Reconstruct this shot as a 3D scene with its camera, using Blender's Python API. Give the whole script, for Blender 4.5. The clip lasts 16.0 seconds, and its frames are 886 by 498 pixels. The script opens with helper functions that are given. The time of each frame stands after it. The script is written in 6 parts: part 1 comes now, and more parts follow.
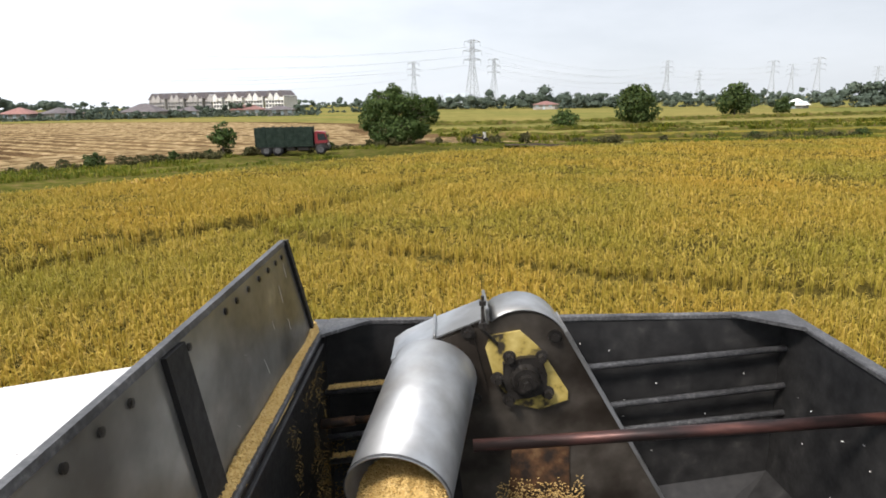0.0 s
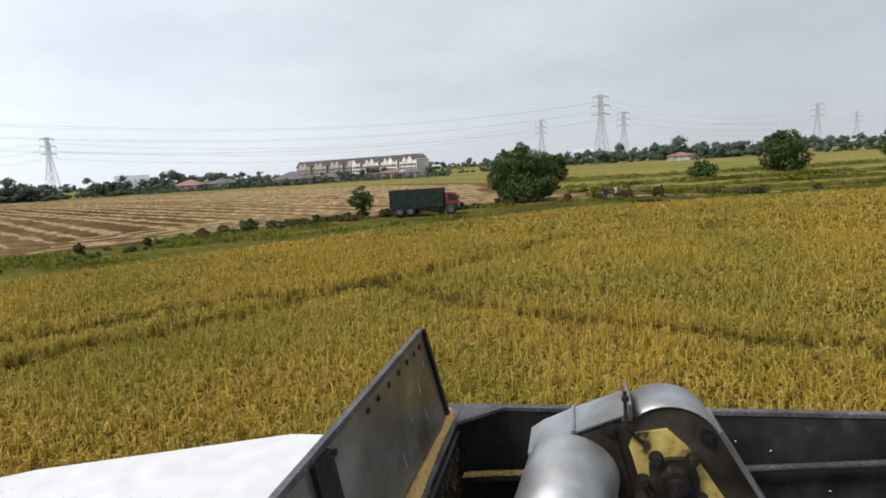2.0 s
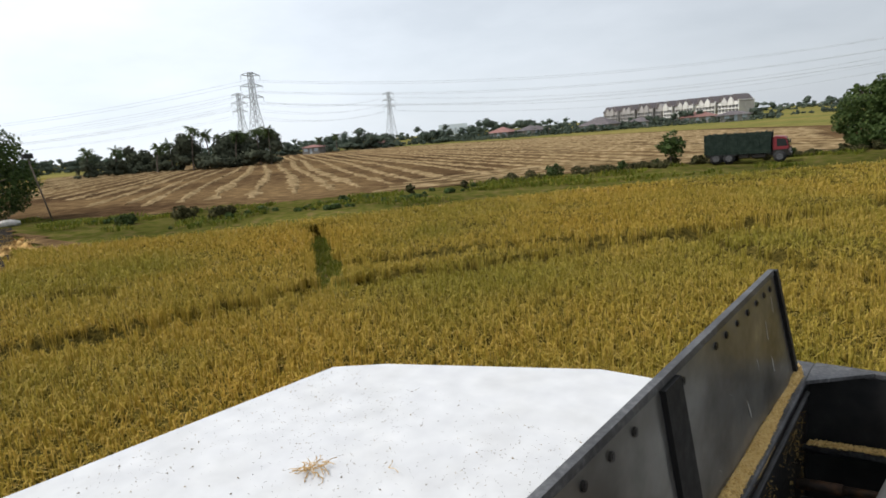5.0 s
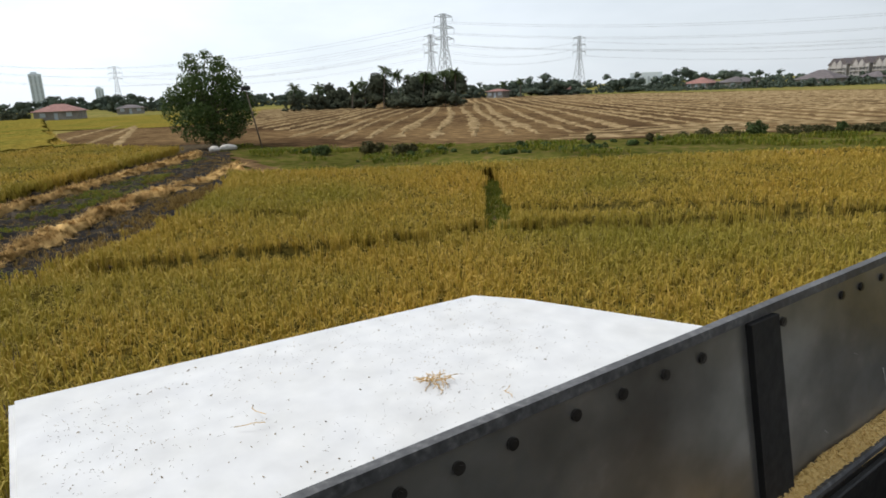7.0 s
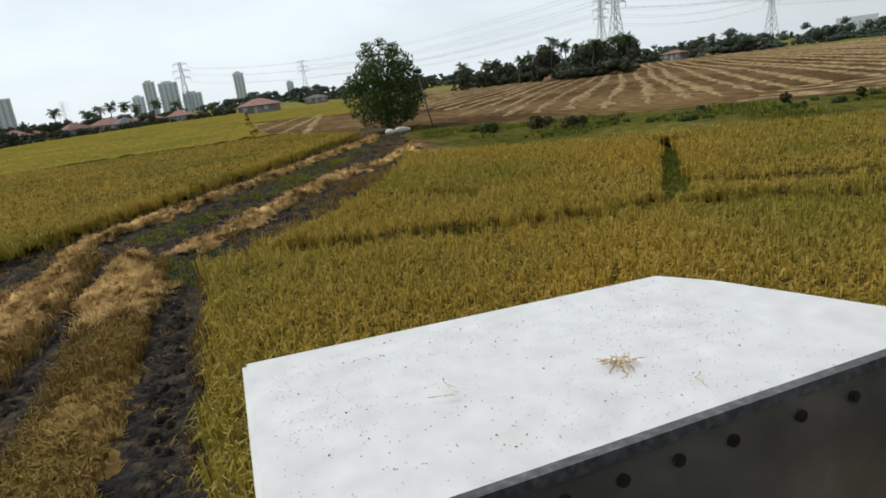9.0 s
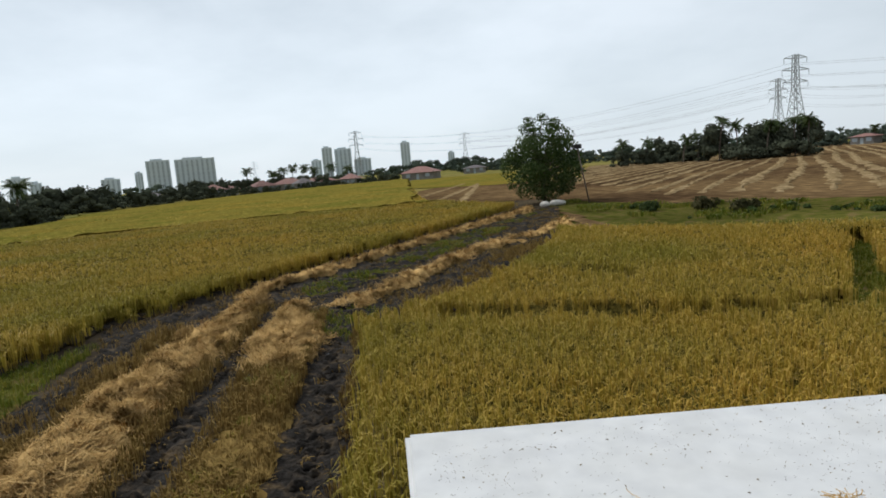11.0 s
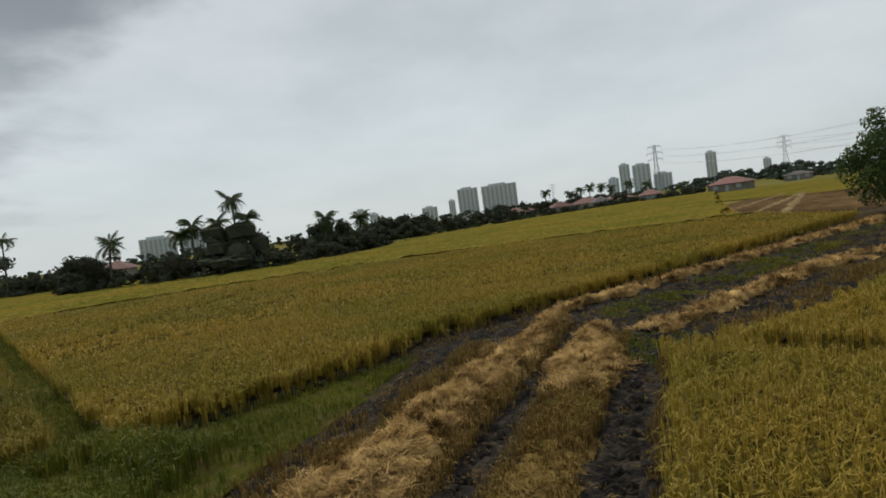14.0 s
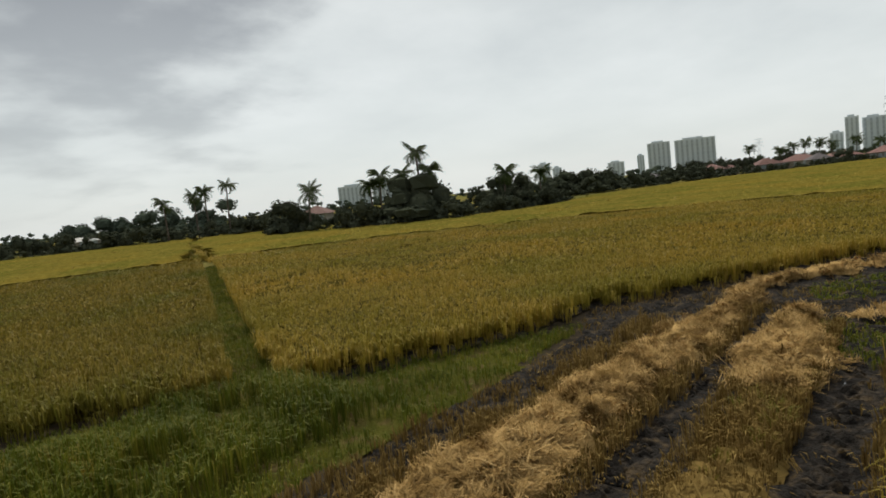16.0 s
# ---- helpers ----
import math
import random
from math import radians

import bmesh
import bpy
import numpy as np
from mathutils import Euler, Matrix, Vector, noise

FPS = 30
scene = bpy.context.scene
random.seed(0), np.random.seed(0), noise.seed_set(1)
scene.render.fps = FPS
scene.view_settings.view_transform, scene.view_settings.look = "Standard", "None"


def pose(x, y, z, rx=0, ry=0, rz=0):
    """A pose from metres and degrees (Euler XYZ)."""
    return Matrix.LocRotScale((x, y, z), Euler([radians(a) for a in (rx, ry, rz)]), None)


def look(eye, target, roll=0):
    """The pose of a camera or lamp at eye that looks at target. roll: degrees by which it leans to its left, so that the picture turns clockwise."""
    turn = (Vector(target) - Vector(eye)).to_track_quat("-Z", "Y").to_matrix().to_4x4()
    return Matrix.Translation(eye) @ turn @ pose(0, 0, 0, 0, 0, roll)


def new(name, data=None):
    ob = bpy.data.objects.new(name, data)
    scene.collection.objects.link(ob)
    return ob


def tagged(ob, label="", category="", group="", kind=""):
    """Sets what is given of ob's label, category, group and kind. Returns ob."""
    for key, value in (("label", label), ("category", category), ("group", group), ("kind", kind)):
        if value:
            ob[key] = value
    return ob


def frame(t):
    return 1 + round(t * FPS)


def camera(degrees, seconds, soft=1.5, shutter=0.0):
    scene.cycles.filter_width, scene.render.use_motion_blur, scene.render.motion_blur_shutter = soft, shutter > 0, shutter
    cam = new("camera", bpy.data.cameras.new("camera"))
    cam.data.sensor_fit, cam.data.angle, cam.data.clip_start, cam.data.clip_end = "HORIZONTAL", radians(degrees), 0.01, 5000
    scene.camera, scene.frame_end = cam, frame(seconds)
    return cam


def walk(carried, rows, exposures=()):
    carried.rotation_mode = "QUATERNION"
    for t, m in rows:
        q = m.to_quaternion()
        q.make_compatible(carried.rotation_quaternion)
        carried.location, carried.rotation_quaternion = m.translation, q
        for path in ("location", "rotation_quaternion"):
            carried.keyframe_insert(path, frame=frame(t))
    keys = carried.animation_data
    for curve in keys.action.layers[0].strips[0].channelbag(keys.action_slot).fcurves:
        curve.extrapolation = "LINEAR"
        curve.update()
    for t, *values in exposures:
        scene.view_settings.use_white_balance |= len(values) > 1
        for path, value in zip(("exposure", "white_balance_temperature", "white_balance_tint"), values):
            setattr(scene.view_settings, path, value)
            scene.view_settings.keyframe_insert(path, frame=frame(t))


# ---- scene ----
cam = camera(70.85, 16.0, soft=1.75)
# seconds, eye, target, roll
ROWS = [
    (0, (0.032, -0.086, 3.853), (0.026, 1.860, 3.394), -1.0),
    (0.5, (0.005, -0.095, 3.869), (-0.072, 1.857, 3.444), -1.1),
    (1, (-0.012, -0.088, 3.894), (-0.341, 1.852, 3.535), -2.3),
    (1.5, (0.007, -0.085, 3.906), (-0.347, 1.852, 3.554), -1.2),
    (2, (0.018, -0.068, 3.927), (-0.393, 1.872, 3.662), -3.5),
    (2.5, (0.023, -0.050, 3.931), (-0.464, 1.878, 3.714), -4.4),
    (3, (0.030, -0.059, 3.934), (-0.583, 1.832, 3.712), -6.1),
    (3.5, (0.018, -0.065, 3.931), (-0.674, 1.794, 3.677), -6.2),
    (4, (-0.006, -0.089, 3.927), (-0.806, 1.723, 3.650), -5.3),
    (4.5, (-0.051, -0.139, 3.928), (-1.143, 1.517, 3.669), -5.8),
    (4.7, (-0.068, -0.117, 3.908), (-1.233, 1.477, 3.591), -5.4),
    (6.8, (0.037, -0.005, 3.829), (-1.562, 1.130, 3.436), -2.1),
    (7, (0.035, -0.014, 3.819), (-1.572, 1.070, 3.326), -2.5),
    (7.5, (0.023, -0.024, 3.808), (-1.657, 0.905, 3.247), -2.4),
    (8, (0.038, -0.034, 3.811), (-1.639, 0.831, 3.148), -3.1),
    (8.5, (0.037, -0.040, 3.823), (-1.702, 0.684, 3.150), -6.0),
    (9, (0.047, -0.069, 3.855), (-1.789, 0.526, 3.330), -7.1),
    (9.2, (0.049, -0.084, 3.867), (-1.839, 0.409, 3.425), -7.1),
    (11.3, (-0.116, -0.169, 3.870), (-2.097, -0.024, 3.634), -5.2),
    (11.5, (-0.130, -0.161, 3.869), (-2.117, -0.055, 3.662), -6.1),
    (12, (-0.167, -0.187, 3.868), (-2.158, -0.326, 3.740), -8.2),
    (12.5, (-0.204, -0.202, 3.855), (-2.189, -0.422, 3.732), -6.8),
    (13, (-0.274, -0.229, 3.836), (-2.236, -0.602, 3.729), -6.2),
    (13.5, (-0.411, -0.258, 3.818), (-2.345, -0.761, 3.719), -6.8),
    (14, (-0.604, -0.289, 3.827), (-2.462, -1.024, 3.731), -7.8),
    (14.5, (-0.839, -0.323, 3.835), (-2.599, -1.264, 3.706), -5.7),
    (15, (-1.108, -0.361, 3.843), (-2.738, -1.515, 3.736), -8.6),
    (15.5, (-1.397, -0.401, 3.852), (-2.986, -1.608, 3.716), -7.3),
    (16, (-1.693, -0.442, 3.860), (-3.254, -1.681, 3.687), -6.2),
]
EXPOSURES = [(0, 0.70, 6450, 15), (0.5, 0.62, 6450, 15), (1.0, 0.44, 6420, 14), (1.5, 0.29, 6380, 14), (2.5, 0.12, 6360, 14), (4.5, 0.06, 6340, 13), (7.0, 0.03, 6350, 12), (9.0, -0.19, 6340, 10),
             (11.5, -0.36, 6230, 10), (12.5, -0.68, 6350, 6), (14.0, -0.68, 6560, 8), (16.0, -0.46, 6850, 9)]
walk(cam, [(t, look(eye, target, roll)) for t, eye, target, roll in ROWS], EXPOSURES)


# ---------------------------------------------------------------- light
def make_world():
    world = bpy.data.worlds.new("overcast_sky")
    scene.world = world
    world.use_nodes = True
    nt = world.node_tree
    nt.nodes.clear()
    n, l = nt.nodes.new, nt.links.new
    out, bg = n("ShaderNodeOutputWorld"), n("ShaderNodeBackground")
    sky = n("ShaderNodeTexSky")
    sky.sky_type = "NISHITA"
    sky.sun_disc = False
    sky.sun_elevation, sky.sun_rotation = radians(58), radians(SUN_TURN)
    co = n("ShaderNodeTexCoord")
    # flatten the dome towards a cloud ceiling, so that clouds stretch near the horizon
    sep = n("ShaderNodeSeparateXYZ")
    l(co.outputs["Generated"], sep.inputs[0])
    up = n("ShaderNodeMath"); up.operation = "ADD"; up.inputs[1].default_value = 0.22
    l(sep.outputs["Z"], up.inputs[0])
    dx = n("ShaderNodeMath"); dx.operation = "DIVIDE"
    dy = n("ShaderNodeMath"); dy.operation = "DIVIDE"
    l(sep.outputs["X"], dx.inputs[0]); l(up.outputs[0], dx.inputs[1])
    l(sep.outputs["Y"], dy.inputs[0]); l(up.outputs[0], dy.inputs[1])
    com = n("ShaderNodeCombineXYZ")
    l(dx.outputs[0], com.inputs[0]); l(dy.outputs[0], com.inputs[1])
    big = n("ShaderNodeTexNoise")
    big.inputs["Scale"].default_value, big.inputs["Detail"].default_value = 0.75, 6
    big.inputs["Roughness"].default_value = 0.55
    l(com.outputs[0], big.inputs["Vector"])
    ramp = n("ShaderNodeValToRGB")
    e = ramp.color_ramp.elements
    e[0].position, e[0].color = 0.36, (0.66, 0.715, 0.745, 1)
    e[1].position, e[1].color = 0.60, (0.92, 0.97, 1.0, 1)
    mid = e.new(0.47); mid.color = (0.78, 0.835, 0.86, 1)
    l(big.outputs["Fac"], ramp.inputs[0])
    # a heavier cloud bank in one quarter of the sky
    dot = n("ShaderNodeVectorMath"); dot.operation = "DOT_PRODUCT"
    dot.inputs[1].default_value = Vector((-0.34, -0.85, 0.44)).normalized()
    l(co.outputs["Generated"], dot.inputs[0])
    edge = n("ShaderNodeMath"); edge.operation = "MULTIPLY_ADD"
    edge.inputs[1].default_value = 0.22
    fine = n("ShaderNodeTexNoise")
    fine.inputs["Scale"].default_value, fine.inputs["Detail"].default_value = 2.4, 5
    l(com.outputs[0], fine.inputs["Vector"])
    l(fine.outputs["Fac"], edge.inputs[0]); l(dot.outputs["Value"], edge.inputs[2])
    bank = n("ShaderNodeMapRange"); bank.interpolation_type = "SMOOTHSTEP"
    bank.inputs["From Min"].default_value, bank.inputs["From Max"].default_value = 1.015, 1.10
    bank.inputs["To Min"].default_value, bank.inputs["To Max"].default_value = 0.0, 0.92
    l(edge.outputs[0], bank.inputs["Value"])
    dark = n("ShaderNodeMix"); dark.data_type = "RGBA"
    l(bank.outputs[0], dark.inputs["Factor"]); l(ramp.outputs[0], dark.inputs["A"])
    dark.inputs["B"].default_value = (0.27, 0.29, 0.32, 1)
    # thinner, brighter cloud towards the sun
    glow = n("ShaderNodeVectorMath"); glow.operation = "DOT_PRODUCT"
    glow.inputs[1].default_value = Vector((-0.80, -0.48, 0.36)).normalized()
    l(co.outputs["Generated"], glow.inputs[0])
    thin = n("ShaderNodeMapRange"); thin.interpolation_type = "SMOOTHSTEP"
    thin.inputs["From Min"].default_value, thin.inputs["From Max"].default_value = -0.9, 1.0
    thin.inputs["To Min"].default_value, thin.inputs["To Max"].default_value = 0.58, 1.18
    l(glow.outputs["Value"], thin.inputs["Value"])
    # the low sky is a paler veil
    veil = n("ShaderNodeMapRange")
    veil.inputs["From Min"].default_value, veil.inputs["From Max"].default_value = 0.0, 0.35
    veil.inputs["To Min"].default_value, veil.inputs["To Max"].default_value = 0.8, 0.0
    l(sep.outputs["Z"], veil.inputs["Value"])
    mix = n("ShaderNodeMix"); mix.data_type = "RGBA"
    l(veil.outputs[0], mix.inputs["Factor"]); l(dark.outputs["Result"], mix.inputs["A"])
    mix.inputs["B"].default_value = (0.79, 0.86, 0.90, 1)
    faint = n("ShaderNodeMix"); faint.data_type = "RGBA"; faint.blend_type = "ADD"
    faint.inputs["Factor"].default_value = 0.015
    l(mix.outputs["Result"], faint.inputs["A"]); l(sky.outputs[0], faint.inputs["B"])
    l(faint.outputs["Result"], bg.inputs["Color"])
    power = n("ShaderNodeMath"); power.operation = "MULTIPLY"; power.inputs[1].default_value = SKY
    l(thin.outputs[0], power.inputs[0]); l(power.outputs[0], bg.inputs["Strength"])
    l(bg.outputs[0], out.inputs[0])


SKY, SUN_TURN = 0.95, 220.0
make_world()
sun_data = bpy.data.lights.new("sun", "SUN")
sun_data.energy, sun_data.angle, sun_data.color = 2.9, radians(12), (1.0, 0.95, 0.86)
sun = new("sun", sun_data)
# light through thin cloud, from behind the first view and before the last
sun.matrix_world = look((0, 0, 60), (32, 38, 0))


# ---------------------------------------------------------------- materials
def ramp_node(nt, stops):
    r = nt.nodes.new("ShaderNodeValToRGB")
    e = r.color_ramp.elements
    while len(e) < len(stops):
        e.new(0.5)
    for el, (p, c) in zip(e, stops):
        el.position, el.color = p, (*c, 1)
    return r


def surface(name, stops, scale=8.0, detail=6, rough=(0.7, 0.9), bump=0.2, bump_scale=40.0, metal=0.0, island=0.0,
            big=None, big_scale=0.3, coat=0.0, stretch=None, obj=False, distance=0.02, trans=0.0, spec=0.3):
    """A procedural surface: a colour ramp on noise, a second coarser variation, roughness and relief from finer noise."""
    m = bpy.data.materials.new(name)
    m.use_nodes = True
    nt = m.node_tree
    b = nt.nodes["Principled BSDF"]
    n, l = nt.nodes.new, nt.links.new
    co = n("ShaderNodeTexCoord")
    vec = co.outputs["Object"]
    if stretch:
        mp = n("ShaderNodeMapping")
        mp.inputs["Scale"].default_value = stretch
        l(vec, mp.inputs["Vector"])
        vec = mp.outputs[0]
    noi = n("ShaderNodeTexNoise")
    noi.inputs["Scale"].default_value, noi.inputs["Detail"].default_value = scale, detail
    l(vec, noi.inputs["Vector"])
    fac = noi.outputs["Fac"]
    if island:
        g = n("ShaderNodeNewGeometry")
        mx = n("ShaderNodeMix")
        mx.inputs["Factor"].default_value = island
        l(fac, mx.inputs["A"]); l(g.outputs["Random Per Island"], mx.inputs["B"])
        fac = mx.outputs["Result"]
    rp = ramp_node(nt, stops)
    l(fac, rp.inputs[0])
    col = rp.outputs[0]
    if big:
        nb = n("ShaderNodeTexNoise")
        nb.inputs["Scale"].default_value, nb.inputs["Detail"].default_value = big_scale, 5
        l(co.outputs["Object"], nb.inputs["Vector"])
        rb = ramp_node(nt, big)
        l(nb.outputs["Fac"], rb.inputs[0])
        mul = n("ShaderNodeMix"); mul.data_type = "RGBA"; mul.blend_type = "MULTIPLY"
        mul.inputs["Factor"].default_value = 1.0
        l(col, mul.inputs["A"]); l(rb.outputs[0], mul.inputs["B"])
        col = mul.outputs["Result"]
    if obj:
        oi = n("ShaderNodeObjectInfo")
        hs = n("ShaderNodeHueSaturation")
        mr = n("ShaderNodeMapRange")
        mr.inputs["To Min"].default_value, mr.inputs["To Max"].default_value = 0.75, 1.2
        l(oi.outputs["Random"], mr.inputs["Value"]); l(mr.outputs[0], hs.inputs["Value"])
        l(col, hs.inputs["Color"])
        col = hs.outputs[0]
    l(col, b.inputs["Base Color"])
    fine = n("ShaderNodeTexNoise")
    fine.inputs["Scale"].default_value, fine.inputs["Detail"].default_value = bump_scale, 4
    l(vec, fine.inputs["Vector"])
    rr = n("ShaderNodeMapRange")
    rr.inputs["To Min"].default_value, rr.inputs["To Max"].default_value = rough
    l(fine.outputs["Fac"], rr.inputs["Value"]); l(rr.outputs[0], b.inputs["Roughness"])
    if bump:
        bp = n("ShaderNodeBump")
        bp.inputs["Strength"].default_value, bp.inputs["Distance"].default_value = bump, distance
        l(fine.outputs["Fac"], bp.inputs["Height"]); l(bp.outputs[0], b.inputs["Normal"])
    b.inputs["Metallic"].default_value = metal
    b.inputs["Coat Weight"].default_value = coat
    b.inputs["Specular IOR Level"].default_value = spec
    if trans:
        tl = n("ShaderNodeBsdfTranslucent")
        l(col, tl.inputs["Color"])
        ms = n("ShaderNodeMixShader")
        ms.inputs[0].default_value = trans
        l(b.outputs[0], ms.inputs[1]); l(tl.outputs[0], ms.inputs[2])
        l(ms.outputs[0], nt.nodes["Material Output"].inputs["Surface"])
    return m


M_SOIL = surface("wet_soil", [(0.3, (0.035, 0.03, 0.026)), (0.7, (0.10, 0.08, 0.055))], 3, bump=0.6, bump_scale=12, rough=(0.45, 0.9),
                 big=[(0.3, (0.6, 0.6, 0.6)), (0.7, (1.3, 1.25, 1.1))], big_scale=0.15, distance=0.06, spec=0.0)
M_MUD = surface("wet_mud", [(0.35, (0.014, 0.0125, 0.0112)), (0.52, (0.026, 0.0225, 0.0192)), (0.60, (0.050, 0.039, 0.028)), (0.72, (0.09, 0.064, 0.036))], 4.5, bump=1.0, bump_scale=11,
                rough=(0.42, 1.2), distance=0.10, spec=0.05)
M_GRASS_GROUND = surface("grass_ground", [(0.3, (0.045, 0.055, 0.012)), (0.5, (0.085, 0.090, 0.02)), (0.68, (0.13, 0.10, 0.045))], 1.5, bump=0.8, bump_scale=14,
                         big=[(0.35, (0.6, 0.6, 0.55)), (0.65, (1.3, 1.2, 1.15))], big_scale=0.16, distance=0.1, spec=0.0)
M_STUBBLE = surface("rice_stubble", [(0.32, (0.075, 0.050, 0.028)), (0.55, (0.135, 0.092, 0.048)), (0.75, (0.215, 0.152, 0.080))], 0.9, bump=0.7, bump_scale=7,
                    big=[(0.38, (0.55, 0.5, 0.5)), (0.62, (1.25, 1.2, 1.1))], big_scale=0.05, distance=0.1, spec=0.0)
M_FALLOW = surface("far_paddy", [(0.3, (0.13, 0.125, 0.042)), (0.6, (0.205, 0.182, 0.065)), (0.8, (0.27, 0.232, 0.095))], 0.25, bump=0.6, bump_scale=5,
                   big=[(0.35, (0.75, 0.85, 0.7)), (0.65, (1.15, 1.05, 1.0))], big_scale=0.02, distance=0.15, spec=0.0)
M_CANOPY = surface("rice_canopy", [(0.3, (0.10, 0.088, 0.018)), (0.5, (0.175, 0.142, 0.028)), (0.72, (0.255, 0.205, 0.046))], 2.2, bump=1.0, bump_scale=5,
                   big=[(0.36, (0.78, 0.88, 0.8)), (0.52, (1.0, 1.0, 1.0)), (0.68, (1.15, 1.04, 0.95))], big_scale=0.11, distance=0.2, spec=0.0)
# stalk layer, its colour darkened to stand for shade between the plants
M_UNDER = surface("shaded_rice_stalks", [(0.34, (0.040, 0.034, 0.010)), (0.55, (0.11, 0.085, 0.020)), (0.75, (0.24, 0.175, 0.04))], 9, bump=1.0, bump_scale=22, distance=0.12, spec=0.0)
M_RICE = surface("rice_leaf", [(0.0, (0.18, 0.148, 0.022)), (0.3, (0.295, 0.228, 0.033)), (0.62, (0.415, 0.303, 0.054)), (1.0, (0.51, 0.37, 0.105))], 0.5, island=0.7,
                 big=[(0.36, (0.78, 0.88, 0.8)), (0.50, (1.0, 1.0, 1.0)), (0.68, (1.15, 1.04, 0.95))], big_scale=0.13, bump=0, rough=(0.5, 0.7), trans=0.3, spec=0.1)
M_WATER = surface("muddy_water", [(0.3, (0.012, 0.011, 0.009)), (0.7, (0.022, 0.019, 0.014))], 2, rough=(0.03, 0.12), bump=0.05, bump_scale=14, spec=0.5)
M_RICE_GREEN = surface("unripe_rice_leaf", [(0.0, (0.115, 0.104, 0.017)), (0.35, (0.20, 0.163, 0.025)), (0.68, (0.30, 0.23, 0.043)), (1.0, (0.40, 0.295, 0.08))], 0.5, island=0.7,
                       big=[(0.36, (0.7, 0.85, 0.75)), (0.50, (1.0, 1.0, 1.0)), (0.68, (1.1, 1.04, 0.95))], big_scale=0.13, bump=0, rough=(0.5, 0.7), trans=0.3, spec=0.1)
M_STRAW = surface("dry_straw", [(0.0, (0.20, 0.118, 0.040)), (0.5, (0.47, 0.312, 0.125)), (1.0, (0.69, 0.485, 0.235))], 3, island=0.55, bump=1.0, bump_scale=16, rough=(0.6, 0.85), distance=0.06,
                  big=[(0.38, (0.42, 0.38, 0.32)), (0.52, (0.95, 0.93, 0.90)), (0.65, (1.12, 1.1, 1.06))], big_scale=1.5, spec=0.0)
M_OLD_STRAW = surface("weathered_straw", [(0.3, (0.13, 0.090, 0.046)), (0.5, (0.225, 0.162, 0.084)), (0.7, (0.35, 0.26, 0.145))], 0.8, bump=0.8, bump_scale=9, rough=(0.7, 0.9), distance=0.06, spec=0.0)
M_STUBTUFT = surface("stubble_stalks", [(0.0, (0.09, 0.056, 0.018)), (0.5, (0.215, 0.142, 0.046)), (1.0, (0.39, 0.272, 0.10))], 2, island=0.7, bump=0, trans=0.15, spec=0.0)
M_GRASS = surface("green_grass", [(0.0, (0.052, 0.080, 0.010)), (0.5, (0.118, 0.152, 0.018)), (1.0, (0.28, 0.245, 0.05))], 0.6, island=0.6, bump=0, rough=(0.5, 0.7), trans=0.3,
                  big=[(0.36, (0.75, 0.75, 0.7)), (0.62, (1.25, 1.12, 1.0))], big_scale=0.4, spec=0.1)
M_LEAF = surface("tree_leaf", [(0.0, (0.020, 0.034, 0.012)), (0.5, (0.048, 0.074, 0.022)), (1.0, (0.12, 0.145, 0.045))], 0.7, island=0.6, bump=0, rough=(0.4, 0.6), trans=0.25, spec=0.1)
M_LEAF_LIGHT = surface("light_leaf", [(0.0, (0.022, 0.040, 0.012)), (0.5, (0.055, 0.088, 0.024)), (1.0, (0.125, 0.16, 0.05))], 0.7, island=0.6, bump=0, rough=(0.4, 0.6), trans=0.25, spec=0.1)
# leaf green lifted towards grey-blue, aerial haze painted into the colour
M_HAZE_LEAF = surface("hazed_leaf", [(0.0, (0.058, 0.076, 0.060)), (0.5, (0.080, 0.102, 0.078)), (1.0, (0.112, 0.132, 0.096))], 0.2, island=0.6, bump=0, rough=(0.7, 0.9), spec=0.0)
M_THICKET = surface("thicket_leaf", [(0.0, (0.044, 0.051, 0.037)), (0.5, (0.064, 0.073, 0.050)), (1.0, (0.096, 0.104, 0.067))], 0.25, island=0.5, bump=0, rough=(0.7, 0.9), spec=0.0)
M_SCRUB = surface("dry_scrub_leaf", [(0.0, (0.030, 0.032, 0.015)), (0.5, (0.062, 0.062, 0.026)), (1.0, (0.115, 0.10, 0.045))], 0.7, island=0.6, bump=0, rough=(0.6, 0.8), trans=0.15, spec=0.05)
M_BARK = surface("bark", [(0.3, (0.06, 0.045, 0.035)), (0.7, (0.16, 0.13, 0.10))], 5, bump=0.8, bump_scale=25, stretch=(1, 1, 0.25))
M_STEEL = surface("galvanised_sheet", [(0.3, (0.30, 0.315, 0.33)), (0.6, (0.42, 0.435, 0.45)), (0.8, (0.50, 0.51, 0.515))], 9, metal=0.75, rough=(0.34, 0.55), bump=0.12, bump_scale=22,
                  big=[(0.38, (0.65, 0.62, 0.57)), (0.6, (1.05, 1.05, 1.05))], big_scale=5, distance=0.004)
M_PANEL = surface("dull_steel_panel", [(0.3, (0.18, 0.18, 0.172)), (0.52, (0.25, 0.25, 0.24)), (0.64, (0.30, 0.296, 0.286)), (0.74, (0.42, 0.415, 0.39))], 9, metal=0.75, rough=(0.24, 0.52), bump=0.06, bump_scale=34, stretch=(1, 1.0, 1.3),
                  big=[(0.35, (0.55, 0.52, 0.48)), (0.65, (1.1, 1.08, 1.05))], big_scale=3.4, distance=0.002)
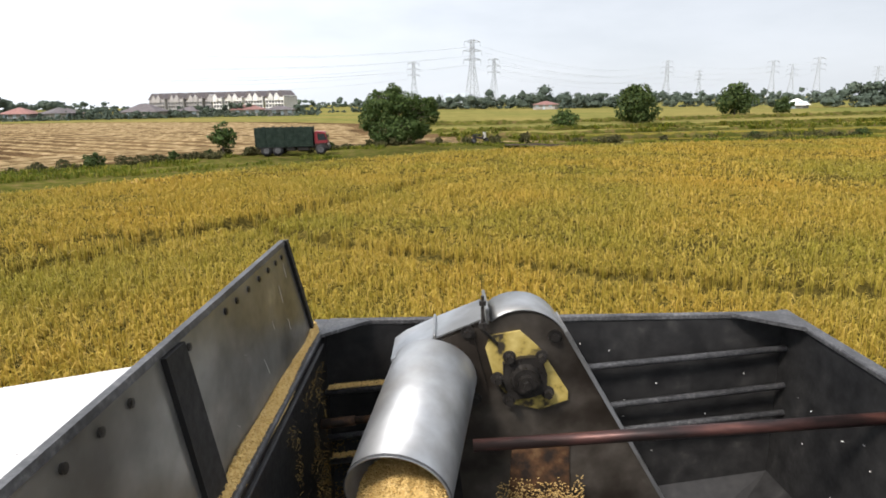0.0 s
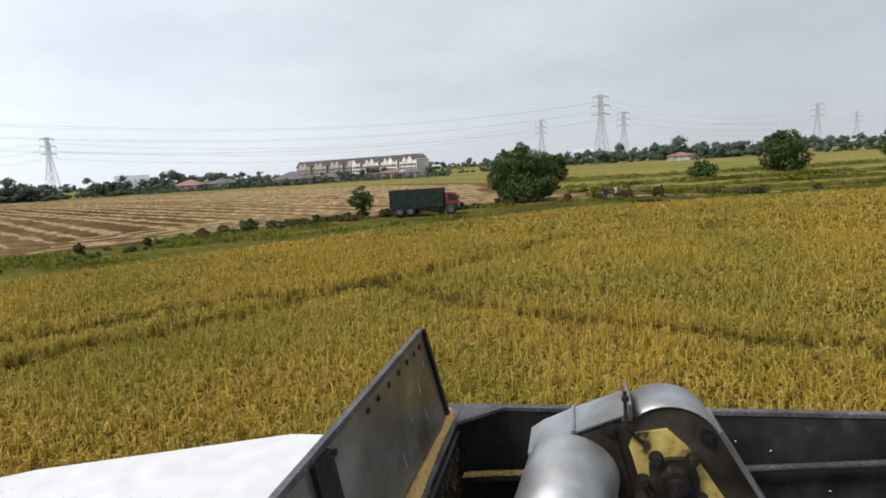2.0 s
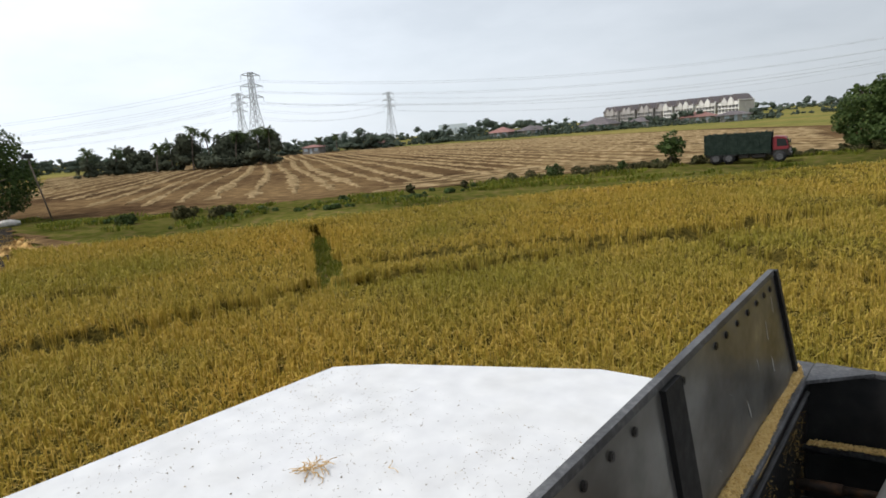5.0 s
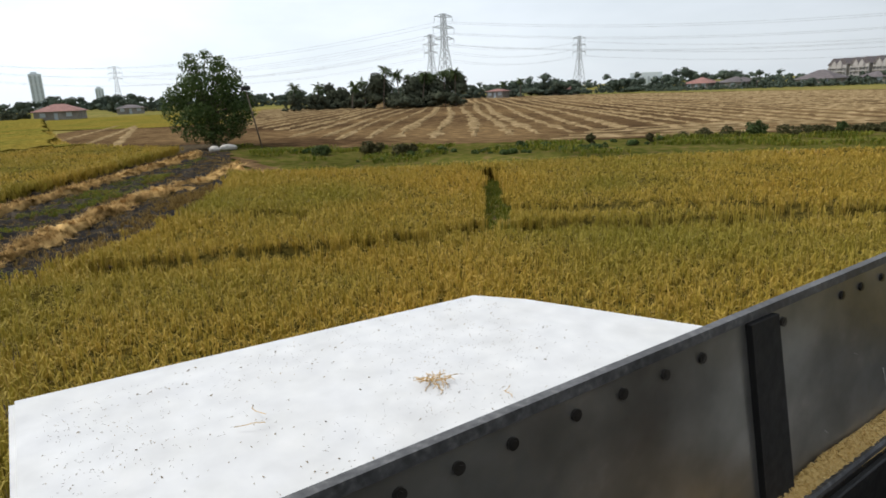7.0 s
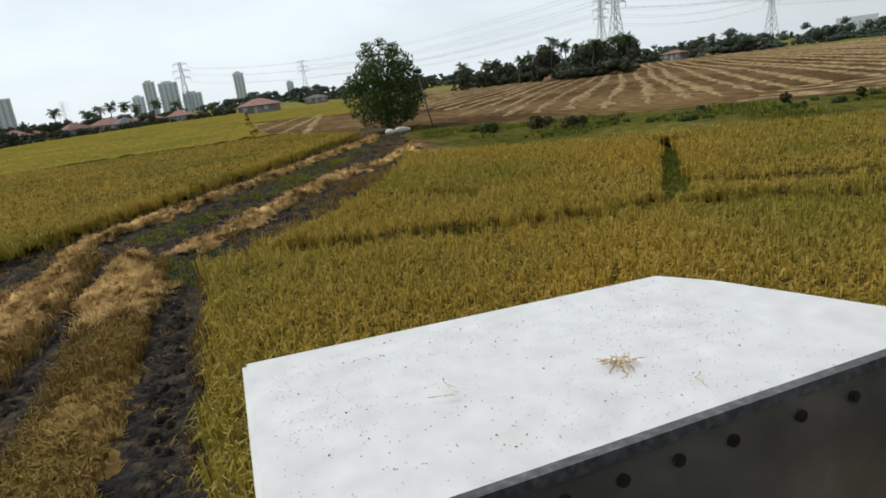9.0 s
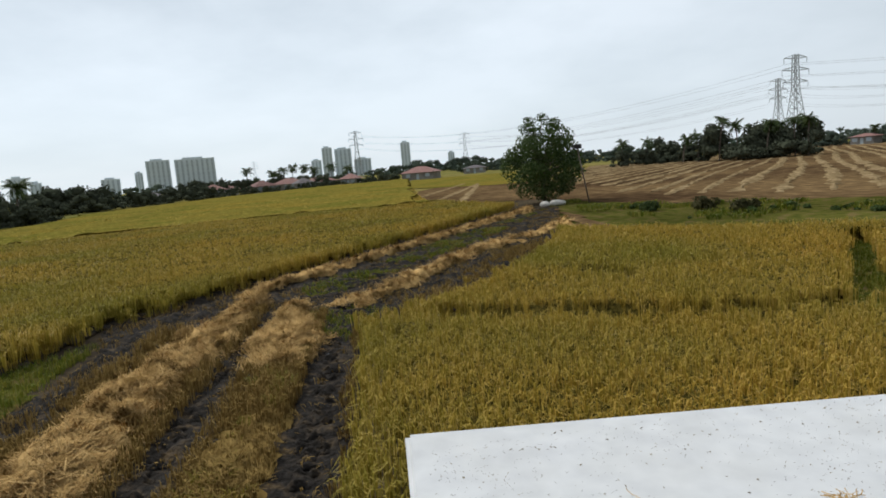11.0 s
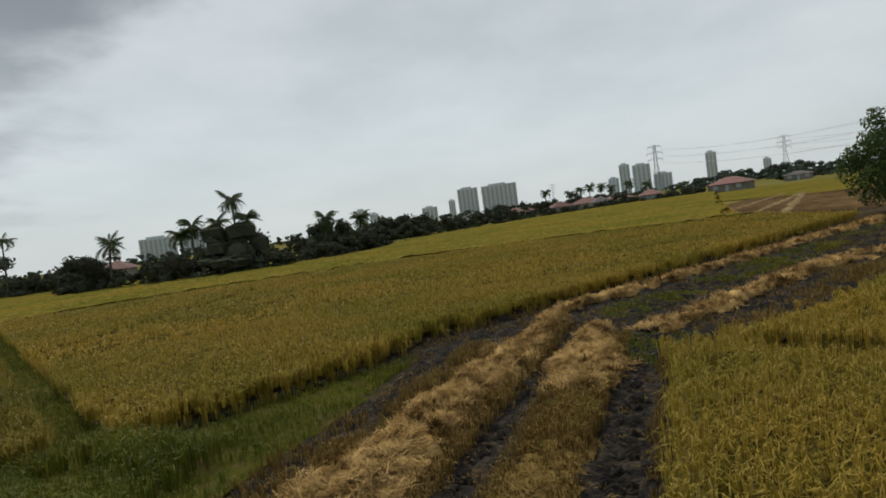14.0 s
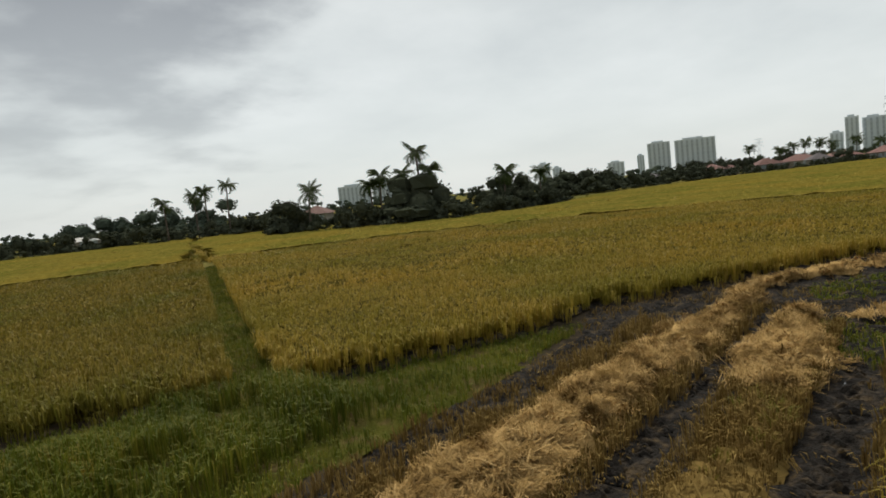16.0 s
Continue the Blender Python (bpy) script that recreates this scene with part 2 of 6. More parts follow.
M_TANK = surface("black_paint_dusty", [(0.35, (0.012, 0.012, 0.0125)), (0.62, (0.022, 0.022, 0.0225)), (0.85, (0.045, 0.044, 0.042))], 26, rough=(0.32, 0.65), bump=0.12, bump_scale=90,
                 big=[(0.35, (0.8, 0.8, 0.8)), (0.65, (1.35, 1.32, 1.25))], big_scale=3.0, distance=0.002)
M_EDGE = surface("worn_grey_edge", [(0.36, (0.055, 0.055, 0.057)), (0.56, (0.095, 0.095, 0.097)), (0.75, (0.165, 0.163, 0.16))], 120, metal=0.3, rough=(0.35, 0.65), bump=0.15, bump_scale=120, distance=0.002,
                 big=[(0.4, (0.75, 0.75, 0.75)), (0.6, (1.25, 1.25, 1.25))], big_scale=9)
M_PIPE = surface("rusty_pipe", [(0.38, (0.020, 0.014, 0.013)), (0.52, (0.062, 0.030, 0.026)), (0.66, (0.17, 0.075, 0.058)), (0.76, (0.40, 0.30, 0.26))], 22, metal=0.35, rough=(0.25, 0.55), bump=0.3, bump_scale=70, stretch=(0.25, 1, 1), distance=0.002)
M_RUST = surface("rusted_plate", [(0.36, (0.022, 0.015, 0.011)), (0.55, (0.085, 0.042, 0.019)), (0.75, (0.17, 0.10, 0.048))], 30, rough=(0.6, 0.9), bump=0.5, bump_scale=70, distance=0.004)
M_YELLOW = surface("chipped_yellow_paint", [(0.40, (0.035, 0.028, 0.018)), (0.47, (0.33, 0.25, 0.065)), (0.7, (0.52, 0.41, 0.15))], 20, rough=(0.35, 0.7), bump=0.25, bump_scale=60, distance=0.002)
M_GREASE = surface("greasy_black_steel", [(0.3, (0.012, 0.011, 0.010)), (0.7, (0.05, 0.045, 0.04))], 30, metal=0.4, rough=(0.15, 0.5), bump=0.3, bump_scale=90, distance=0.002)
M_WHITE = surface("white_fibreglass", [(0.3, (0.52, 0.525, 0.53)), (0.6, (0.585, 0.59, 0.59)), (0.8, (0.63, 0.63, 0.625))], 9, rough=(0.3, 0.55), bump=0.05, bump_scale=40,
                  big=[(0.3, (0.94, 0.935, 0.92)), (0.6, (1.0, 1.0, 1.0))], big_scale=5.0, distance=0.002)
M_GRAIN = surface("rice_grain", [(0.0, (0.36, 0.22, 0.06)), (0.5, (0.56, 0.38, 0.13)), (1.0, (0.70, 0.53, 0.24))], 60, island=0.6, bump=0.3, bump_scale=200, rough=(0.5, 0.7), distance=0.002)
M_GLASS = bpy.data.materials.new("dark_cab_glass")
M_GLASS.use_nodes = True
_b = M_GLASS.node_tree.nodes["Principled BSDF"]
_b.inputs["Base Color"].default_value, _b.inputs["Roughness"].default_value = (0.02, 0.025, 0.03, 1), 0.06
M_TRUCK = surface("dark_green_slats", [(0.3, (0.010, 0.018, 0.014)), (0.7, (0.028, 0.042, 0.032))], 3, rough=(0.6, 0.9), bump=0.2, bump_scale=20, spec=0.1)
M_RED = surface("red_truck_paint", [(0.3, (0.13, 0.012, 0.018)), (0.7, (0.22, 0.03, 0.035))], 2, rough=(0.3, 0.55), bump=0.05)
M_TYRE = surface("black_rubber", [(0.3, (0.012, 0.012, 0.012)), (0.7, (0.03, 0.03, 0.03))], 10, rough=(0.7, 0.9))
M_WALL = surface("pale_render", [(0.3, (0.62, 0.60, 0.56)), (0.7, (0.76, 0.75, 0.72))], 0.6, rough=(0.8, 0.95), bump=0.05, obj=True)
# wall render darkened to paint the shade on half of the flats
M_FLATS_SHADED = surface("shade_grey_render", [(0.3, (0.30, 0.285, 0.275)), (0.7, (0.42, 0.40, 0.385))], 0.5, rough=(0.8, 0.95), bump=0.05)
M_SHADEWIN = surface("shaded_window", [(0.3, (0.10, 0.10, 0.105)), (0.7, (0.17, 0.165, 0.165))], 0.4, rough=(0.2, 0.4), bump=0)
# distance haze is put into the next two colours: paler and bluer
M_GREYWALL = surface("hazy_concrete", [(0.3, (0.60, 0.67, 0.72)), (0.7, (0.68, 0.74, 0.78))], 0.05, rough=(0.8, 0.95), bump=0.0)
M_HAZEWIN = surface("haze_paled_window", [(0.3, (0.36, 0.42, 0.46)), (0.7, (0.43, 0.49, 0.53))], 0.4, rough=(0.2, 0.4), bump=0)
M_ROOF = surface("grey_roof_tiles", [(0.3, (0.085, 0.075, 0.078)), (0.7, (0.15, 0.13, 0.13))], 1.2, rough=(0.7, 0.9), bump=0.3, bump_scale=8)
# tile red is desaturated, with haze over the village put into it
M_REDROOF = surface("red_roof_tiles", [(0.3, (0.17, 0.085, 0.072)), (0.7, (0.25, 0.135, 0.115))], 1.2, rough=(0.7, 0.9), bump=0.3, bump_scale=8, obj=True)
# lattice grey has the distance haze mixed into it
M_PYLON = surface("hazy_galvanised_lattice", [(0.3, (0.30, 0.32, 0.34)), (0.7, (0.40, 0.42, 0.44))], 0.3, rough=(0.5, 0.7), bump=0)
M_CABLE = surface("dull_cable", [(0.3, (0.46, 0.49, 0.52)), (0.7, (0.52, 0.55, 0.58))], 0.3, rough=(0.6, 0.8), bump=0)
M_HOUSE = surface("weathered_render", [(0.3, (0.20, 0.19, 0.17)), (0.7, (0.33, 0.31, 0.28))], 0.6, rough=(0.8, 0.95), bump=0.05, obj=True)
M_HEAD = surface("oily_brown_steel", [(0.34, (0.040, 0.035, 0.030)), (0.55, (0.090, 0.080, 0.070)), (0.75, (0.175, 0.16, 0.145))], 8, metal=0.6, rough=(0.28, 0.55), bump=0.1, bump_scale=50,
                 big=[(0.38, (0.55, 0.5, 0.45)), (0.62, (1.3, 1.28, 1.22))], big_scale=6, distance=0.002)
M_TAR = surface("black_tar_paint", [(0.3, (0.006, 0.006, 0.006)), (0.7, (0.014, 0.013, 0.013))], 9, rough=(0.45, 0.8), bump=0.3, bump_scale=60, distance=0.003)
M_SACK = surface("white_sack", [(0.3, (0.36, 0.34, 0.30)), (0.7, (0.56, 0.54, 0.50))], 5, rough=(0.6, 0.8), bump=0.3, bump_scale=12)


# ---------------------------------------------------------------- building helpers
def part(name, bm, material, parent=None, label="", smooth=False):
    """Links a bmesh as one mesh object, under a thing or a part."""
    me = bpy.data.meshes.new(name)
    bmesh.ops.recalc_face_normals(bm, faces=bm.faces)
    bm.to_mesh(me)
    bm.free()
    me.materials.append(material)
    if smooth:
        for p in me.polygons:
            p.use_smooth = True
    ob = new(name, me)
    ob.parent = parent
    if label:
        ob["label"] = label
    return ob


def array_mesh(name, verts, faces, material, parent=None, smooth=False):
    """A mesh from numpy arrays: verts (n, 3), faces (m, 3 or 4)."""
    me = bpy.data.meshes.new(name)
    k = faces.shape[1]
    me.vertices.add(len(verts))
    me.vertices.foreach_set("co", verts.astype(np.float32).ravel())
    me.loops.add(faces.size)
    me.loops.foreach_set("vertex_index", faces.astype(np.int32).ravel())
    me.polygons.add(len(faces))
    me.polygons.foreach_set("loop_start", np.arange(0, faces.size, k, dtype=np.int32))
    me.polygons.foreach_set("use_smooth", np.full(len(faces), smooth))
    me.update(calc_edges=True)
    me.validate()
    me.materials.append(material)
    ob = new(name, me)
    ob.parent = parent
    return ob


def thing(name, label, category, at=(0, 0, 0), turn=0.0, group=""):
    ob = new(name)
    ob.matrix_basis = pose(*at, 0, 0, turn)
    return tagged(ob, label, category, group)


def box(bm, lo, hi, m=None, bevel=0.0):
    lo, hi = Vector(lo), Vector(hi)
    made = bmesh.ops.create_cube(bm, size=1.0, matrix=Matrix.Translation((lo + hi) / 2) @ Matrix.Diagonal((*(hi - lo), 1)))
    vs = made["verts"]
    if bevel:
        es = list({e for v in vs for e in v.link_edges})
        vs = list({v for f in bmesh.ops.bevel(bm, geom=es, offset=bevel, segments=1, affect="EDGES")["faces"] for v in f.verts} | {v for v in vs if v.is_valid})
    if m:
        bmesh.ops.transform(bm, matrix=m, verts=vs)
    return bm


def rod(bm, a, b, r, r2=None, sides=10, caps=True):
    a, b = Vector(a), Vector(b)
    d = b - a
    m = Matrix.Translation((a + b) / 2) @ d.to_track_quat("Z", "Y").to_matrix().to_4x4()
    bmesh.ops.create_cone(bm, cap_ends=caps, segments=sides, radius1=r, radius2=r if r2 is None else r2, depth=d.length, matrix=m)
    return bm


def slab(bm, outline, a, b, axis):
    """A plate: an outline in the two other axes, between a and b along the axis."""
    def put(p, h):
        q = list(p)
        q.insert(axis, h)
        return bm.verts.new(q)
    low, high = [put(p, a) for p in outline], [put(p, b) for p in outline]
    n = len(outline)
    bm.faces.new(low)
    bm.faces.new(high[::-1])
    for i in range(n):
        bm.faces.new((low[i], high[i], high[(i + 1) % n], low[(i + 1) % n]))
    return bm


def B():
    return bmesh.new()


def inside(px, py, poly):
    r = np.zeros(len(px), bool)
    n = len(poly)
    for i in range(n):
        (x1, y1), (x2, y2) = poly[i], poly[(i + 1) % n]
        if y1 == y2:
            continue
        c = (y1 > py) != (y2 > py)
        r ^= c & (px < (x2 - x1) * (py - y1) / (y2 - y1) + x1)
    return r


def off_line(px, py, line):
    """Distance of points to a polyline."""
    best = np.full(len(px), 1e9)
    for (x1, y1), (x2, y2) in zip(line[:-1], line[1:]):
        dx, dy = x2 - x1, y2 - y1
        t = np.clip(((px - x1) * dx + (py - y1) * dy) / (dx * dx + dy * dy), 0, 1)
        best = np.minimum(best, np.hypot(px - x1 - t * dx, py - y1 - t * dy))
    return best


def soft_noise(x, y, size, seed=0):
    """Smooth value noise in the plane, about -1 to 1."""
    u, v = x / size, y / size
    i, j = np.floor(u).astype(int), np.floor(v).astype(int)
    def h(a, b):
        q = np.sin(a * 127.1 + b * 311.7 + seed * 74.7) * 43758.5453
        return (q - np.floor(q)) * 2 - 1
    fu, fv = u - i, v - j
    fu, fv = fu * fu * (3 - 2 * fu), fv * fv * (3 - 2 * fv)
    return (h(i, j) * (1 - fu) + h(i + 1, j) * fu) * (1 - fv) + (h(i, j + 1) * (1 - fu) + h(i + 1, j + 1) * fu) * fv


def blades(rng, px, py, pz, count, height, width, spread, droop, name, material, reach=0.5):
    """Tufts of bent, tapering blades: px, py, pz roots; the rest per tuft, as numbers or arrays."""
    n = len(px)
    one = np.ones(n)
    height, width, spread, droop = height * one, width * one, spread * one, droop * one
    rep = lambda a: np.repeat(a, count)  # one value for each blade
    X, Y, Z, Hh, Wd, Sp, Dr = map(rep, (px, py, pz, height, width, spread, droop))
    k = n * count
    ang = rng.uniform(0, 2 * np.pi, k)
    hh = Hh * rng.uniform(0.72, 1.1, k)
    lean = Sp * rng.uniform(0.15, 1.0, k)
    dx, dy = np.cos(ang), np.sin(ang)
    ta = ang + np.pi / 2 + rng.uniform(-0.6, 0.6, k)
    wx, wy = np.cos(ta) * Wd / 2, np.sin(ta) * Wd / 2
    r0 = 0.55 * lean
    bx, by = X + dx * r0, Y + dy * r0
    mx, my, mz = X + dx * lean * 0.8, Y + dy * lean * 0.8, Z + hh * 0.72
    fall = Dr * rng.uniform(0.1, 1.0, k)
    Hh = hh
    tx, ty, tz = X + dx * (lean + fall * reach * hh), Y + dy * (lean + fall * reach * hh), Z + hh * (1 - 0.45 * fall)
    V = np.empty((k, 5, 3))
    V[:, 0] = np.c_[bx - wx * .6, by - wy * .6, Z]
    V[:, 1] = np.c_[bx + wx * .6, by + wy * .6, Z]
    V[:, 2] = np.c_[mx + wx, my + wy, mz]
    V[:, 3] = np.c_[mx - wx, my - wy, mz]
    V[:, 4] = np.c_[tx, ty, tz]
    base = np.arange(k)[:, None] * 5
    F = np.concatenate([base + [0, 1, 2], base + [0, 2, 3], base + [3, 2, 4]])
    return array_mesh(name, V.reshape(-1, 3), F, material)


# ---------------------------------------------------------------- ground and fields
RICE_A = [(-49.5, 6.5), (-44, 5.5), (-33, 9.0), (-29.5, 8.3), (-26, 12), (-22, 17.3), (-20.3, 20.2), (-15.8, 27), (-11.7, 32), (-6.2, 37.6), (0.6, 43), (12.5, 47), (30, 48.5), (95, 54),
          (95, -0.9), (-14.2, -0.9), (-14.9, 0.4), (-17.0, 2.3), (-21, 4.8), (-25, 6.9), (-28.4, 8.2)][3:]
RICE_C = [(-50, 10.2), (-37.5, 2.9), (-25, -4.6), (-18.6, -8.6), (-15.2, -8.9), (-10.6, -11.2), (-9.6, -11.8), (-30, -47.6), (-52, -90), (-72, -118), (-78, -112), (-68, -61), (-86, -46),
          (-118, -54), (-172, -42), (-232, -16), (-238, 10), (-125, 5.6), (-84, 4.3), (-66, 4)]
RICE_D = [(-9.2, -12.4), (-6.2, -14.2), (2, -17), (16, -22), (40, -60), (10, -150), (-60, -136), (-71, -119), (-29.4, -48)]
BUND_LINES = [[(-14.8, -0.5), (-13.7, 2.2), (-12.5, 5.0), (-11.6, 9.2), (-8.2, 13.4), (-6.0, 17.2), (-3.4, 21.5), (-0.5, 27)], [(-6.2, 16.8), (-9.0, 15.6), (-13, 11)],
              [(-5.5, 17), (-2.4, 14.4), (3.2, 11.2), (9, 9.5)], [(-18, 5.6), (-16.6, 6.4)]]
TRENCH_1 = [(-12.0, 9.9), (-19.9, 15.9)]
TRENCH_2 = [(-9.3, -12.0), (-29.5, -47), (-33, -54)]
C_LINES = [[(-20, -26), (-40, -31), (-75, -36), (-110, -34)], [(-31, -50), (-52, -54), (-66, -54)]]


def ring(name, pts, z, material, label, category="ground"):
    bm = B()
    f = bm.faces.new([bm.verts.new((x, y, z)) for x, y in pts])
    bmesh.ops.triangulate(bm, faces=[f])
    return tagged(part(name, bm, material), label, category, kind="structure")


def make_ground():
    # one sheet, finer near the middle, out to the horizon
    r = np.concatenate([np.linspace(0, 60, 61), np.geomspace(64, 4600, 40)])
    a = np.linspace(0, 2 * np.pi, 145)[:-1]
    R, A = np.meshgrid(r[1:], a, indexing="ij")
    x, y = R * np.cos(A), R * np.sin(A)
    z = -0.05 + 0.03 * soft_noise(x, y, 2.3, 3)
    V = np.concatenate([[[0, 0, -0.05]], np.c_[x.ravel(), y.ravel(), z.ravel()]])
    n, m = len(r) - 1, len(a)
    i, j = np.meshgrid(np.arange(n - 1), np.arange(m), indexing="ij")
    q = np.stack([1 + i * m + j, 1 + (i + 1) * m + j, 1 + (i + 1) * m + (j + 1) % m, 1 + i * m + (j + 1) % m], -1).reshape(-1, 4)
    t = np.c_[np.zeros(m, int), 1 + np.arange(m), 1 + (np.arange(m) + 1) % m, np.zeros(m, int)]
    ob = array_mesh("ground", V, q, M_FALLOW, smooth=True)
    bm = B()
    c = bm.verts.new(V[0])
    rim = [bm.verts.new(V[1 + k]) for k in range(m)]
    for k in range(m):
        bm.faces.new((c, rim[k], rim[(k + 1) % m]))
    return tagged(ob, "flat green and yellow paddy land reaching the horizon", "ground", kind="structure")


make_ground()
ring("soil_field", [(-60, -20), (100, -30), (100, 56), (0, 50), (-40, 30), (-62, 14)], 0.0, M_SOIL, "dark wet soil between the rice rows")


def canopy(name, poly, step, base, label, lines=(), inset=0.45, relief=0.09, material=None, near=0, far=1e9):
    """The closed top of a rice crop as an uneven sheet with its sides."""
    xs, ys = [p[0] for p in poly], [p[1] for p in poly]
    gx, gy = np.arange(min(xs), max(xs) + step, step), np.arange(min(ys), max(ys) + step, step)
    X, Y = np.meshgrid(gx, gy, indexing="ij")
    x, y = X.ravel() + 0.2 * step * soft_noise(X.ravel(), Y.ravel(), step, 5), Y.ravel() + 0.2 * step * soft_noise(X.ravel(), Y.ravel(), step, 6)
    z = base + relief * soft_noise(x, y, 0.9, 1) + 0.6 * relief * soft_noise(x, y, 3.1, 2)
    for line, w, depth in lines:
        z -= depth * np.clip(1.6 - off_line(x, y, line) / w, 0, 1)
    nx, ny = len(gx), len(gy)
    ok = inside(X.ravel(), Y.ravel(), poly) & ~((X.ravel() > -3.9) & (X.ravel() < 3.2) & (Y.ravel() > -2) & (Y.ravel() < 2.6))
    ok &= (off_line(X.ravel(), Y.ravel(), poly + poly[:1]) > inset) | (np.hypot(X.ravel(), Y.ravel()) > 75)
    for line, w, depth in lines:
        ok &= (depth < 0.5) | (off_line(X.ravel(), Y.ravel(), line) > w + 0.12)
    ok &= (np.hypot(X.ravel() + 3, Y.ravel() - 2) > near) & (np.hypot(X.ravel() + 3, Y.ravel() - 2) < far)
    ok = ok.reshape(nx, ny)
    cell = ok[:-1, :-1] & ok[1:, :-1] & ok[:-1, 1:] & ok[1:, 1:]
    i, j = np.nonzero(cell)
    idx = np.arange(nx * ny).reshape(nx, ny)
    F = np.c_[idx[i, j], idx[i + 1, j], idx[i + 1, j + 1], idx[i, j + 1]]
    # sides down to the soil
    V = np.c_[x, y, z]
    nv = len(V)
    low = V.copy()
    low[:, 2] = 0.01
    pad = np.zeros((nx + 1, ny + 1), bool)
    pad[1:-1, 1:-1] = cell
    sides = []
    for k, (di, dj, a, b) in enumerate([(-1, 0, (0, 1), (0, 0)), (1, 0, (1, 0), (1, 1)), (0, -1, (0, 0), (1, 0)), (0, 1, (1, 1), (0, 1))]):
        e = cell & ~pad[1 + di:nx + di, 1 + dj:ny + dj]
        p, q = np.nonzero(e)
        u, v = idx[p + a[0], q + a[1]], idx[p + b[0], q + b[1]]
        sides.append(np.c_[u, v, v + nv, u + nv])
    F = np.concatenate([F] + sides)
    used = np.unique(F)
    remap = np.zeros(2 * nv, int)
    remap[used] = np.arange(len(used))
    return tagged(array_mesh(name, np.concatenate([V, low])[used], remap[F], material, smooth=True), label, "crop", kind="stuff")


LINES_A = [(l, 0.42 if k else 0.58, 0.24 if k else 0.42) for k, l in enumerate(BUND_LINES)] + [(TRENCH_1, 0.36, 0.62)]
LINES_C = [(TRENCH_2, 0.52, 0.62)] + [(l, 0.6, 0.22) for l in C_LINES]
for rice, lines, label in ((RICE_A, LINES_A, "ripe golden rice crop standing in the near field"), (RICE_C, LINES_C, "ripe golden rice crop beyond the cut track"), (RICE_D, LINES_C, "yellow-green rice crop beside the grassy trench")):
    # near stalk layer carries the shade under the leaves in its colour
    canopy("shaded_rice_stalks", rice, 0.35, 0.53, "shade-darkened brown-green stalks under the " + " ".join(label.split()[:4]), lines, 0.5, 0.07, M_UNDER, 0, 60)
    canopy("rice_canopy", rice, 1.0, 0.70, label, lines, 0.45, 0.10, M_CANOPY, 58)


def scatter(rng, poly, spacing, near, far, centre=(-3, 2)):
    xs, ys = [p[0] for p in poly], [p[1] for p in poly]
    lo = (max(min(xs), centre[0] - far), max(min(ys), centre[1] - far))
    hi = (min(max(xs), centre[0] + far), min(max(ys), centre[1] + far))
    gx, gy = np.meshgrid(np.arange(lo[0], hi[0], spacing), np.arange(lo[1], hi[1], spacing))
    x, y = gx.ravel(), gy.ravel()
    x = x + rng.uniform(-.45, .45, len(x)) * spacing
    y = y + rng.uniform(-.45, .45, len(y)) * spacing
    d = np.hypot(x - centre[0], y - centre[1])
    k = (d >= near) & (d < far) & inside(x, y, poly)
    k &= ~((x > -4.0) & (x < 3.4) & (y > -2) & (y < 2.7))
    return x[k], y[k]


